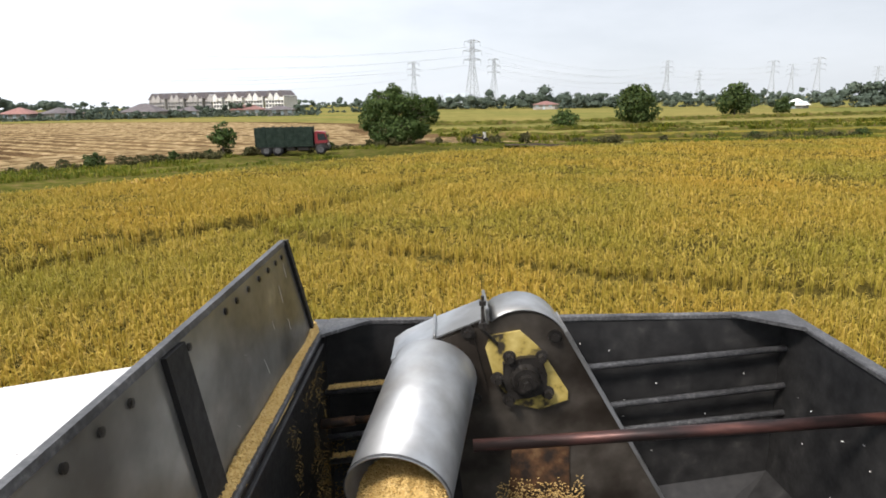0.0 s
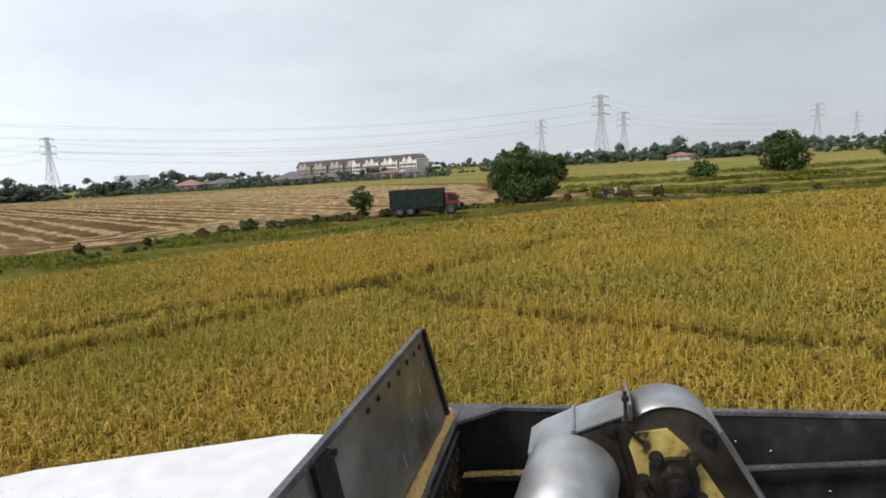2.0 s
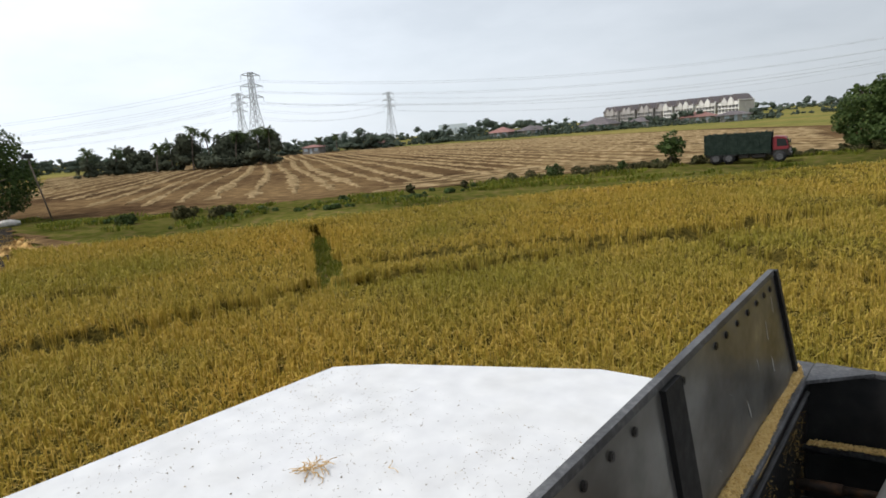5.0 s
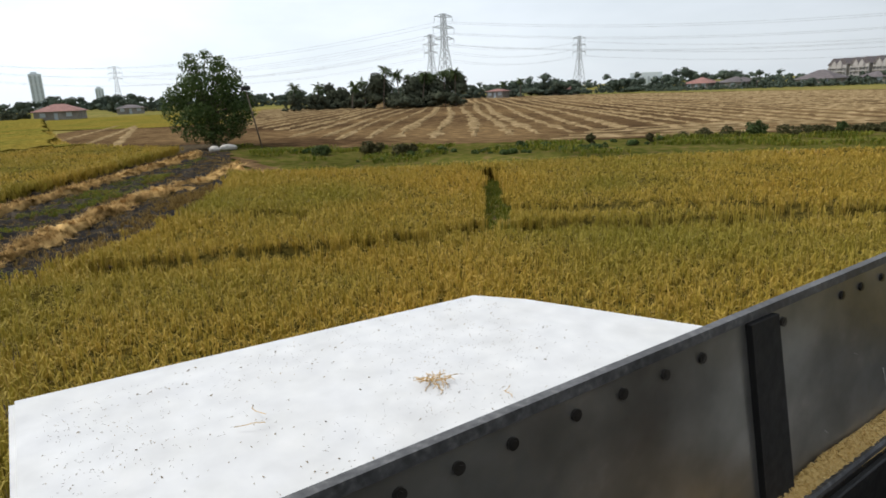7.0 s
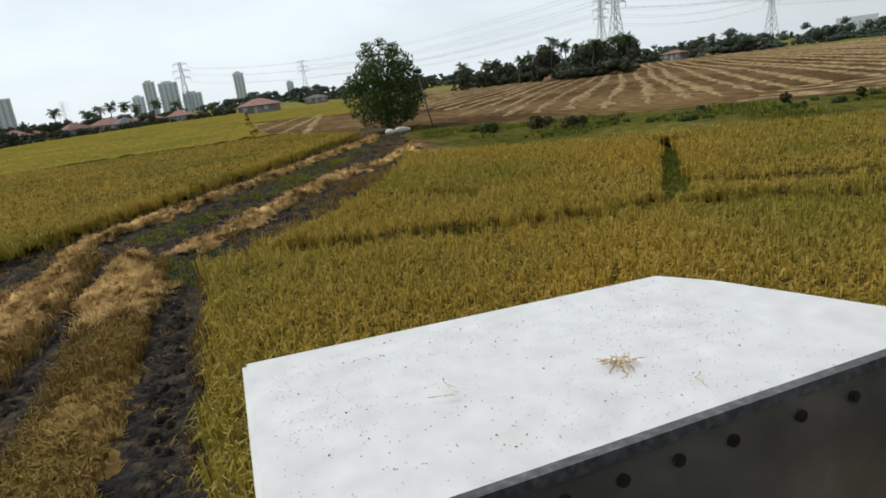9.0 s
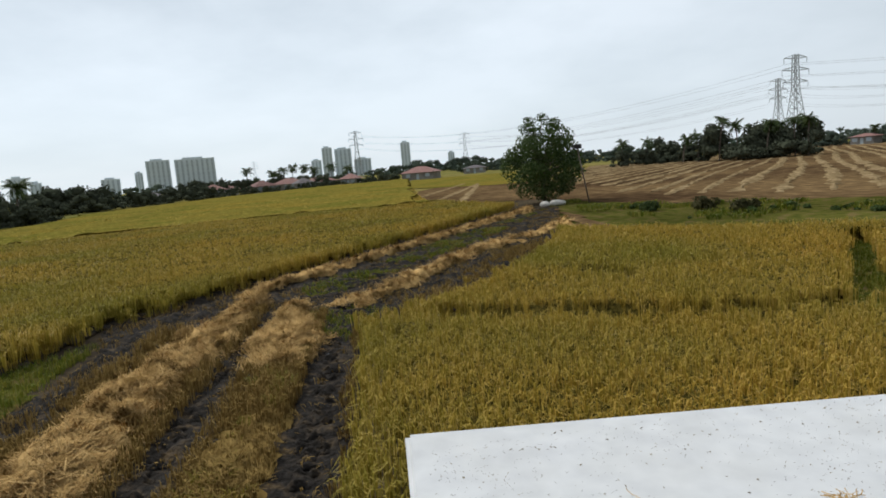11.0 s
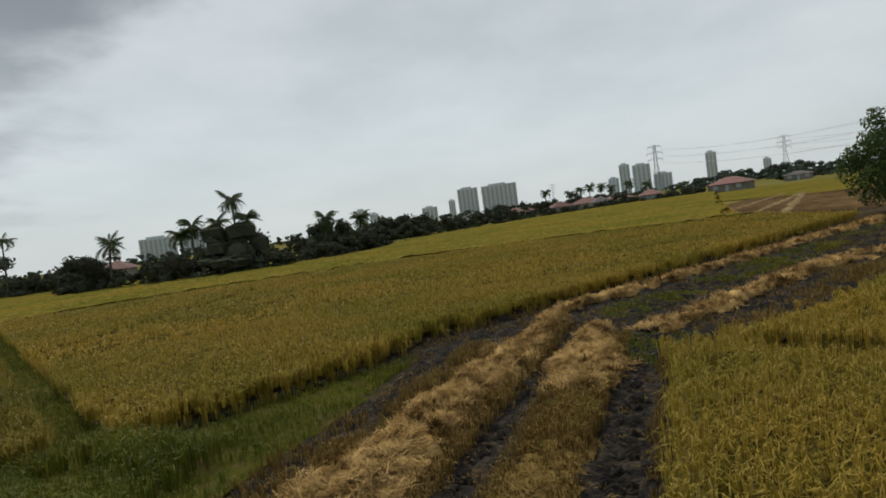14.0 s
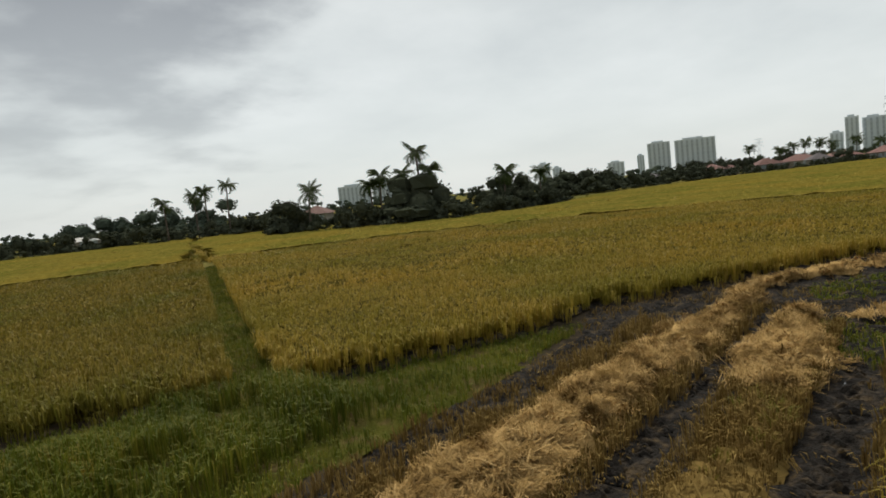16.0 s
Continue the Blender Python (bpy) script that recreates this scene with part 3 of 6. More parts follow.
def make_rice():
    rng = np.random.default_rng(7)
    for poly, lines in ((RICE_A, LINES_A), (RICE_C, LINES_C), (RICE_D, LINES_C)):
        for spacing, near, far, count, width, tall in ((0.175, 0, 13, 12, 0.0150, 0.96), (0.225, 13, 27, 9, 0.0220, 0.95), (0.36, 27, 60, 7, 0.042, 0.93), (0.85, 56, 105, 7, 0.11, 0.90)):
            x, y = scatter(rng, poly, spacing, near, far)
            if not len(x):
                continue
            keep = np.ones(len(x), bool)
            for line, w, depth in lines:
                d = off_line(x, y, line)
                keep &= (d > w * (0.95 + 0.5 * soft_noise(x, y, 0.55, 77))) | (rng.random(len(x)) < (0.08 if depth < 0.5 else 0.0))
            x, y = x[keep], y[keep]
            # right of the machine and behind it nothing is seen: thin out
            seen = (x < 45) & (rng.random(len(x)) < np.where((x - 0.80 * y > 2.5) & (y > -8), 0.1, 1.0)) & (rng.random(len(x)) < np.where((y < -8) & (x + 0.24 * np.abs(y) > 1.5), 0.1, 1.0))
            seen |= (y < 6) & (x < 12) & (y > -8) & (x < 4)
            x, y = x[seen], y[seen]
            h = (0.84 + 0.04 * soft_noise(x, y, 2.7, 8) + 0.045 * soft_noise(x, y, 0.7, 9) + rng.normal(0, 0.025, len(x))) * tall
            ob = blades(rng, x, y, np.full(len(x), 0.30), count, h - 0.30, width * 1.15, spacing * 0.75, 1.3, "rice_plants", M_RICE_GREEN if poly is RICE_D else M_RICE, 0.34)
            tagged(ob, "ripe rice plants with drooping golden ears", "crop", kind="stuff")

    # ragged, leaning plants along the open edges of the crop
    for line in (RICE_A[-8:] + RICE_A[:1], RICE_C[:9], RICE_D[-1:] + RICE_D[:4]):
        L = sum(math.dist(a, b) for a, b in zip(line[:-1], line[1:]) if math.dist(a, (-3, 2)) < 70)
        xs, ys = [], []
        for a, b in zip(line[:-1], line[1:]):
            if min(math.dist(a, (-3, 2)), math.dist(b, (-3, 2))) > 62 or max(a[0], b[0]) > 50:
                continue
            k = int(math.dist(a, b) * 22)
            u = rng.random(k)
            xs.append(a[0] + (b[0] - a[0]) * u + rng.normal(0, 0.2, k)); ys.append(a[1] + (b[1] - a[1]) * u + rng.normal(0, 0.2, k))
        x, y = np.concatenate(xs), np.concatenate(ys)
        ok = ~((x > -4.0) & (x < 3.4) & (y > -2) & (y < 2.7))
        for l2, w, depth in LINES_A[-1:] + LINES_C[:1]:
            ok &= off_line(x, y, l2) > w
        x, y = x[ok], y[ok]
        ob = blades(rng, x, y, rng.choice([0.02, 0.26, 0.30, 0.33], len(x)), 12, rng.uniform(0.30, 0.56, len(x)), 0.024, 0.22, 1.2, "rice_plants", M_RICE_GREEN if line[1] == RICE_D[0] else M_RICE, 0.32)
        tagged(ob, "leaning rice plants along the crop edge", "crop", kind="stuff")


make_rice()

# ---------------------------------------------------------------- harvester
def bolt(bm, at, axis, r=0.011, h=0.012):
    at, axis = Vector(at), Vector(axis).normalized()
    rod(bm, at, at + axis * 0.003, r * 1.7, sides=12)
    rod(bm, at, at + axis * h, r, sides=6)
    return bm


RIM, LEFT, RIGHT, BACK, FRONT = 3.28, -0.30, 0.95, 1.52, -0.45


def make_tank(h):
    w = 0.006
    part("tank_wall", box(B(), (LEFT - w, FRONT, 2.3), (LEFT, BACK, RIM - 0.016)), M_TANK, h)
    part("tank_wall", box(B(), (RIGHT, FRONT, 2.3), (RIGHT + w, BACK, RIM - 0.016)), M_TANK, h)
    part("tank_wall", box(B(), (LEFT, BACK, 2.3), (RIGHT, BACK + w, RIM - 0.016)), M_TANK, h)
    part("tank_wall", box(B(), (LEFT, FRONT - w, 2.3), (RIGHT, FRONT, RIM - 0.016)), M_TANK, h)
    # sloping hopper floor
    bm = B()
    q = [(LEFT, FRONT), (RIGHT, FRONT), (RIGHT, BACK), (LEFT, BACK)]
    s = [(0.02, 0.2), (0.35, 0.2), (0.35, 1.1), (0.02, 1.1)]
    zt = [2.62, 2.88, 2.80, 2.62]
    top, low = [bm.verts.new((x, y, z)) for (x, y), z in zip(q, zt)], [bm.verts.new((x, y, 2.36)) for x, y in s]
    for i in range(4):
        bm.faces.new((top[i], top[(i + 1) % 4], low[(i + 1) % 4], low[i]))
    bm.faces.new(low)
    part("hopper_floor", bm, M_TANK, h, "dusty black sloping hopper floor")
    # rim of folded angle
    for a, b in (((LEFT - 0.03, FRONT, RIM - 0.014), (LEFT + 0.012, BACK + 0.014, RIM)), ((RIGHT - 0.006, FRONT, RIM - 0.014), (RIGHT + 0.026, BACK + 0.03, RIM)),
                 ((LEFT + 0.012, BACK - 0.004, RIM - 0.014), (RIGHT - 0.006, BACK + 0.014, RIM + 0.002)), ((LEFT + 0.012, FRONT - 0.03, RIM - 0.014), (RIGHT - 0.012, FRONT + 0.01, RIM))):
        part("rim", box(B(), a, b, bevel=0.003), M_EDGE, h, "worn grey folded rim")
    part("gusset", slab(B(), [(LEFT + 0.012, BACK - 0.012), (LEFT + 0.13, BACK - 0.012), (LEFT + 0.012, BACK - 0.12)], RIM - 0.004, RIM + 0.004, 2), M_EDGE, h)
    part("gusset", slab(B(), [(RIGHT - 0.012, BACK - 0.012), (RIGHT - 0.15, BACK - 0.012), (RIGHT - 0.012, BACK - 0.13)], RIM - 0.004, RIM + 0.006, 2), M_EDGE, h)
    for (yl, zl), (yr, zr) in (((1.475, 3.088), (1.49, 3.190)), ((1.47, 2.955), (1.48, 3.085)), ((1.465, 2.885), (1.47, 3.01))):
        bm = rod(B(), (LEFT, yl, zl), (RIGHT, yr, zr), 0.009, sides=12)
        part("cross_bar", bm, M_EDGE, h, "grey steel tie bar", True)
    bm = rod(B(), (0.085, 1.10, 3.145), (RIGHT, 1.10, 3.193), 0.0135, sides=16)
    part("cross_pipe", bm, M_PIPE, h, "rusty red-brown pipe", True)
    bm = B()
    rod(bm, (LEFT, 1.40, 3.035), (-0.21, 1.40, 3.045), 0.013, sides=12)
    rod(bm, (-0.21, 1.40, 3.045), (-0.11, 1.40, 3.055), 0.010, sides=12)
    rod(bm, (-0.13, 1.40, 3.053), (-0.115, 1.40, 3.0545), 0.016, sides=12)
    part("grease_pipe", bm, M_RUST, h, "rusty pipe stub with collar", True)
    # grain that lies on the lowest tie bars and on the ledge
    part("ledge", box(B(), (LEFT + 0.013, FRONT + 0.02, 3.255), (LEFT + 0.022, 1.40, 3.262), bevel=0.002), M_TANK, h)


def make_flap(h):
    """The raised steel side board with its folded top edge, post and bolts; it leans slightly out."""
    near, far, low = -0.06, 1.31, RIM + 0.002
    def on(y, z, out=0.0):
        top = 3.54
        return (LEFT - 0.012 - 0.03 * (z - low) / (top - low) + out, y, z)
    flap = part("side_board", slab(B(), [on(near, low)[1:], on(far + 0.10, low)[1:], on(far, 3.542)[1:], on(near, 3.540)[1:]], -0.0015, 0.0015, 0), M_PANEL, h, "dull grey steel side board, scratched")
    flap.matrix_basis = Matrix.Translation((LEFT - 0.012, 0, low)) @ Matrix.Rotation(radians(-6.0), 4, "Y") @ Matrix.Translation((0, 0, -low))
    bm = slab(B(), [(near - 0.01, 3.539), (far + 0.004, 3.541), (far + 0.004, 3.552), (near - 0.01, 3.550)], -0.008, 0.004, 0)
    part("top_edge", bm, M_EDGE, flap, "grey folded edge")
    bm = slab(B(), [(far + 0.1, low), (far + 0.118, low), (far + 0.016, 3.550), (far - 0.002, 3.550)], -0.009, 0.009, 0)
    part("end_edge", bm, M_TAR, flap, "dark folded end edge")
    bm = slab(B(), [(0.688, low), (0.755, low), (0.722, 3.538), (0.662, 3.538)], 0.0015, 0.010, 0)
    part("stiffener", bm, M_TAR, flap, "black upright stiffener")
    for k, y in enumerate((0.02, 0.075, 0.130, 0.185, 0.241, 0.299, 0.377, 0.443, 0.51, 0.575, 0.745, 0.90, 0.958, 1.025, 1.095, 1.16, 1.22, 1.27)):
        part("bolt", bolt(B(), (0.0015, y, 3.521), (1, 0, 0), 0.0036, 0.004), M_GREASE, flap)


def make_elevator(h):
    y0, y1 = 1.30, 1.43
    cx, cz, r = 0.212, 3.264, 0.112
    arc = [(cx + r * math.cos(radians(a)), cz + r * math.sin(radians(a))) for a in range(30, 131, 10)]
    outline = [(0.572, 2.86)] + arc + [(0.124, 3.354), (0.006, 3.308), (-0.085, 3.266), (-0.04, 3.16), (0.045, 3.10), (0.07, 2.86)]
    head = part("elevator_head", slab(B(), outline, y0, y1, 1), M_HEAD, h, "grey steel elevator head with rounded top")
    # bright curved cover over the top
    def strip(pts, dy0, dy1, t):
        bm = B()
        rows = []
        for i, (x, z) in enumerate(pts):
            a, b = pts[max(i - 1, 0)], pts[min(i + 1, len(pts) - 1)]
            n = Vector((-(b[1] - a[1]), 0, b[0] - a[0])).normalized()
            if n.z < 0:
                n = -n
            p = Vector((x, 0, z))
            rows.append([bm.verts.new(p + n * k + Vector((0, y, 0))) for k, y in ((0.001, dy0), (t, dy0), (t, dy1), (0.001, dy1))])
        for u, v in zip(rows[:-1], rows[1:]):
            for k in range(4):
                bm.faces.new((u[k], u[(k + 1) % 4], v[(k + 1) % 4], v[k]))
        bm.faces.new(rows[0]); bm.faces.new(rows[-1][::-1])
        return bm
    part("top_cover", strip([(0.330, 3.285)] + arc, y0 - 0.006, y1 + 0.008, 0.004), M_STEEL, head, "bright bent sheet cover", True)
    part("chute_cover", strip([(0.122, 3.356), (0.006, 3.310), (-0.066, 3.277), (-0.098, 3.255)], y0 - 0.008, y1 + 0.008, 0.005), M_STEEL, head, "bright flat sheet cover")
    part("flange", box(B(), (0.000, y0 - 0.010, 3.294), (0.007, y1 + 0.010, 3.322), bevel=0.002), M_STEEL, head)
    part("flange", box(B(), (0.124, y0 - 0.012, 3.345), (0.132, y1 + 0.010, 3.385), bevel=0.002), M_STEEL, head)
    bm = B()
    rod(bm, (0.116, y0 - 0.03, 3.335), (0.116, y0 - 0.03, 3.422), 0.004, sides=8)
    rod(bm, (0.116, y0 - 0.03, 3.400), (0.116, y0 - 0.03, 3.411), 0.009, sides=6)
    rod(bm, (0.116, y0 - 0.03, 3.345), (0.116, y0 - 0.03, 3.358), 0.010, sides=6)
    rod(bm, (0.116, y0 - 0.03, 3.340), (0.150, y0 - 0.014, 3.300), 0.004, sides=8)
    part("tension_bolt", bm, M_GREASE, head, "threaded tension bolt with nuts")
    part("side_cheek", slab(B(), [(-0.080, 3.262), (0.006, 3.301), (0.090, 3.336), (0.128, 3.19), (0.125, 3.145), (0.055, 3.115), (-0.02, 3.15)], y0 - 0.006, y0 - 0.001, 1), M_HEAD, head, "grey cheek plate")
    part("edge_strip", slab(B(), [(0.309, 3.321), (0.572, 2.86), (0.579, 2.864), (0.316, 3.327)], y0 - 0.012, y1, 1), M_STEEL, head)
    for x, z in ((0.045, 3.278), (0.098, 3.155), (0.012, 3.296), (0.082, 3.325), (0.288, 3.312)):
        part("bolt", bolt(B(), (x, y0 - 0.006, z), (0, -1, 0), 0.010, 0.014), M_GREASE, head)
    # bearing: yellow plate, flanged housing, shaft
    plate = [(0.124, 3.285), (0.137, 3.316), (0.205, 3.328), (0.252, 3.284), (0.322, 3.172), (0.322, 3.150), (0.255, 3.126), (0.190, 3.142), (0.146, 3.205)]
    part("bearing_plate", slab(B(), plate, y0 - 0.009, y0 - 0.001, 1), M_YELLOW, head, "chipped yellow painted bearing plate")
    bm = B()
    slab(bm, [(0.217 + 0.075 * math.cos(radians(a)) * (0.86 if k % 2 else 0.7), 3.214 + 0.075 * math.sin(radians(a)) * (0.86 if k % 2 else 0.7)) for k, a in enumerate(range(10, 370, 45))], y0 - 0.024, y0 - 0.009, 1)
    rod(bm, (0.217, y0 - 0.009, 3.214), (0.217, y0 - 0.045, 3.214), 0.040, 0.032, sides=24)
    part("bearing", bm, M_GREASE, head, "greasy black flanged bearing")
    bm = rod(B(), (0.217, y0 - 0.04, 3.214), (0.217, y0 - 0.062, 3.214), 0.020, sides=18)
    rod(bm, (0.217, y0 - 0.06, 3.214), (0.217, y0 - 0.070, 3.214), 0.010, sides=6)
    part("shaft_end", bm, M_GREASE, head)
    for a in (55, 125, 180, 235, 325):
        part("bearing_bolt", bolt(B(), (0.217 + 0.066 * math.cos(radians(a)), y0 - 0.02, 3.214 + 0.066 * math.sin(radians(a))), (0, -1, 0), 0.0095, 0.022), M_GREASE, head)
    part("cheek_bracket", box(B(), (0.030, y0 - 0.010, 3.248), (0.060, y0 - 0.0065, 3.290), bevel=0.001), M_RUST, head, "dark bolted bracket")
    part("inspection_plate", slab(B(), [(0.19, 3.03), (0.33, 3.03), (0.335, 2.86), (0.18, 2.86)], y0 - 0.006, y0 - 0.001, 1), M_RUST, head, "rusted inspection plate")
    # discharge spout
    a, b = Vector((0.0, 1.31, 3.212)), Vector((-0.067, 0.96, 3.122))
    R = 0.105
    d = (b - a).normalized()
    turn = d.to_track_quat("Z", "Y").to_matrix()
    bm = B()
    seg, rings = 40, []
    for s, rad in ((0, R), (1, R), (1, R - 0.003), (0.1, R - 0.003)):
        c = a + (b - a) * s
        rings.append([bm.verts.new(c + turn @ Vector((rad * math.cos(2 * math.pi * k / seg), rad * math.sin(2 * math.pi * k / seg), 0))) for k in range(seg)])
    for u, v in zip(rings[:-1], rings[1:]):
        for k in range(seg):
            bm.faces.new((u[k], u[(k + 1) % seg], v[(k + 1) % seg], v[k]))
    part("spout", bm, M_STEEL, head, "bright round sheet metal discharge spout", True)
    bm = B()
    rod(bm, b - d * 0.006, b, R + 0.002, sides=40, caps=False)
    part("spout_band", bm, M_EDGE, head)
    return a, b, R


def grains(rng, pts, name, label, size=0.0075, material=None):
    """Rice kernels: small six-sided spindles at the given points."""
    n = len(pts)
    th, ph = rng.uniform(0, 2 * np.pi, n), rng.uniform(-0.5, 0.5, n)
    ax = np.c_[np.cos(th) * np.cos(ph), np.sin(th) * np.cos(ph), np.sin(ph)] * size * 0.5
    sd = np.c_[-np.sin(th), np.cos(th), np.zeros(n)] * size * 0.19
    up = np.cross(ax, sd)
    up = up / np.linalg.norm(up, axis=1)[:, None] * size * 0.19
    V = np.stack([pts - ax, pts + ax, pts + sd, pts + up, pts - sd, pts - up], 1)
    b = np.arange(n)[:, None] * 6
    F = np.concatenate([b + f for f in ([0, 2, 3], [0, 3, 4], [0, 4, 5], [0, 5, 2], [1, 3, 2], [1, 4, 3], [1, 5, 4], [1, 2, 5])])
    ob = array_mesh(name, V.reshape(-1, 3), F, material or M_GRAIN)
    return tagged(ob, label, "grain", kind="stuff")


def make_roof(h):
    """The white cab roof: a thick rounded slab, cambered, with one cut corner."""
    out = [(-2.345, -0.17), (-2.20, 1.65), (-1.99, 1.80), (-1.13, 2.17), (-0.44, 2.19), (-0.44, -0.17)]
    bm = slab(B(), out, 2.80, 2.888, 2)
    bmesh.ops.bevel(bm, geom=[e for e in bm.edges if (e.verts[0].co.z + e.verts[1].co.z) > 5.7], offset=0.02, segments=3, affect="EDGES")
    part("cab_roof", bm, M_WHITE, h, "white cab roof with straw bits and dust")


def make_body(h):
    """Cab, hull and crawlers that carry the roof and the tank."""
    cab = part("cab", box(B(), (-2.1, 0.0, 1.35), (-0.6, 1.75, 2.80), bevel=0.06), M_GLASS, h, "cab with dark glass")
    part("hull", box(B(), (-0.55, -0.5, 0.75), (2.6, 1.7, 2.31), bevel=0.05), M_TANK, h)
    part("floor_pan", box(B(), (-2.2, -0.2, 0.95), (-0.55, 1.8, 1.345), bevel=0.03), M_TANK, h)
    for y in (-0.35, 1.25):
        bm = B()
        o = [(-1.5 + 0.38 * math.cos(radians(a)), 0.40 + 0.38 * math.sin(radians(a))) for a in range(90, 271, 30)] + [(1.7 + 0.38 * math.cos(radians(a)), 0.40 + 0.38 * math.sin(radians(a))) for a in range(-90, 91, 30)]
        slab(bm, o, y, y + 0.45, 1)
        part("crawler", bm, M_TYRE, h, "rubber crawler track")


def make_marks(h):
    """Scratches on the side board, chips and grain specks on the tank."""
    rng = np.random.default_rng(17)
    flap = next(o for o in h.children if o.name.startswith("side_board"))
    bm = B()
    for y, z, dy, dz in ((1.13, 3.40, 0.006, 0.035), (1.05, 3.34, 0.02, 0.06), (1.22, 3.43, 0.012, 0.07), (1.24, 3.36, 0.01, 0.05), (0.95, 3.42, 0.015, 0.01), (0.86, 3.33, 0.012, 0.012), (0.42, 3.36, 0.02, 0.03),
                         (0.35, 3.40, 0.01, 0.018), (0.50, 3.33, 0.025, 0.02), (1.28, 3.47, 0.01, 0.06)):
        slab(bm, [(y, z), (y + 0.0018, z), (y + 0.0008 - dy * 0.7, z + dz * 0.6), (y - dy * 0.7, z + dz * 0.6)], 0.0016, 0.0021, 0)
    part("scratch", bm, M_WALL, flap, "pale scratches")["kind"] = "stuff"
    n = 46
    pts = np.c_[rng.uniform(0.0, 0.93, n), rng.uniform(0.5, 1.50, n), np.zeros(n)]
    wall = rng.random(n) < 0.5
    pts[wall, 1], pts[wall, 2] = BACK - 0.004, rng.uniform(2.85, 3.22, wall.sum())
    pts[~wall, 0], pts[~wall, 2] = RIGHT - 0.004, rng.uniform(2.9, 3.2, (~wall).sum())
    grains(rng, pts, "husk_specks", "pale husks stuck to the black tank walls", 0.008, M_WALL)
    n = 11000
    y, z = rng.uniform(0.55, 1.46, n), rng.uniform(2.70, 3.20, n)
    k = soft_noise(y, z, 0.06, 5) + 1.3 * soft_noise(y, z, 0.19, 6) - 2.6 * (z - 2.98) + rng.uniform(-0.7, 0.7, n) > 0.25
    grains(rng, np.c_[np.full(k.sum(), LEFT + 0.004), y[k], z[k]], "grain_dust", "brown grain dust caked on the tank wall", 0.0055, M_STUBTUFT)
    n = 2600
    x, z = rng.uniform(LEFT, 0.0, n), rng.uniform(2.70, 2.93, n)
    k = soft_noise(x, z, 0.05, 7) + rng.uniform(-0.7, 0.7, n) > 0.1
    grains(rng, np.c_[x[k], np.full(k.sum(), BACK - 0.005), z[k]], "grain_dust", "brown grain dust caked on the tank wall", 0.008, M_STUBTUFT)
    n = 900
    u = rng.random(n)
    pts = np.c_[0.15 + 0.22 * rng.random(n), 1.290 - 0.006 * rng.random(n), 2.86 + 0.09 * u * rng.random(n)]
    grains(rng, pts, "husk_cake", "grain and husks caked on the rusted plate", 0.008)
    part("weld_bead", rod(B(), (0.20, 1.292, 3.035), (0.33, 1.292, 3.035), 0.004, sides=6), M_EDGE, h)
    part("caulk_fleck", box(B(), (0.60, 1.05, 2.70), (0.615, 1.10, 2.706)), M_WALL, h)


harvester = thing("combine_harvester", "combine harvester with open black grain tank and white cab roof", "harvester")
make_tank(harvester)
make_flap(harvester)
SPOUT_A, SPOUT_B, SPOUT_R = make_elevator(harvester)
make_roof(harvester)
make_body(harvester)
make_marks(harvester)


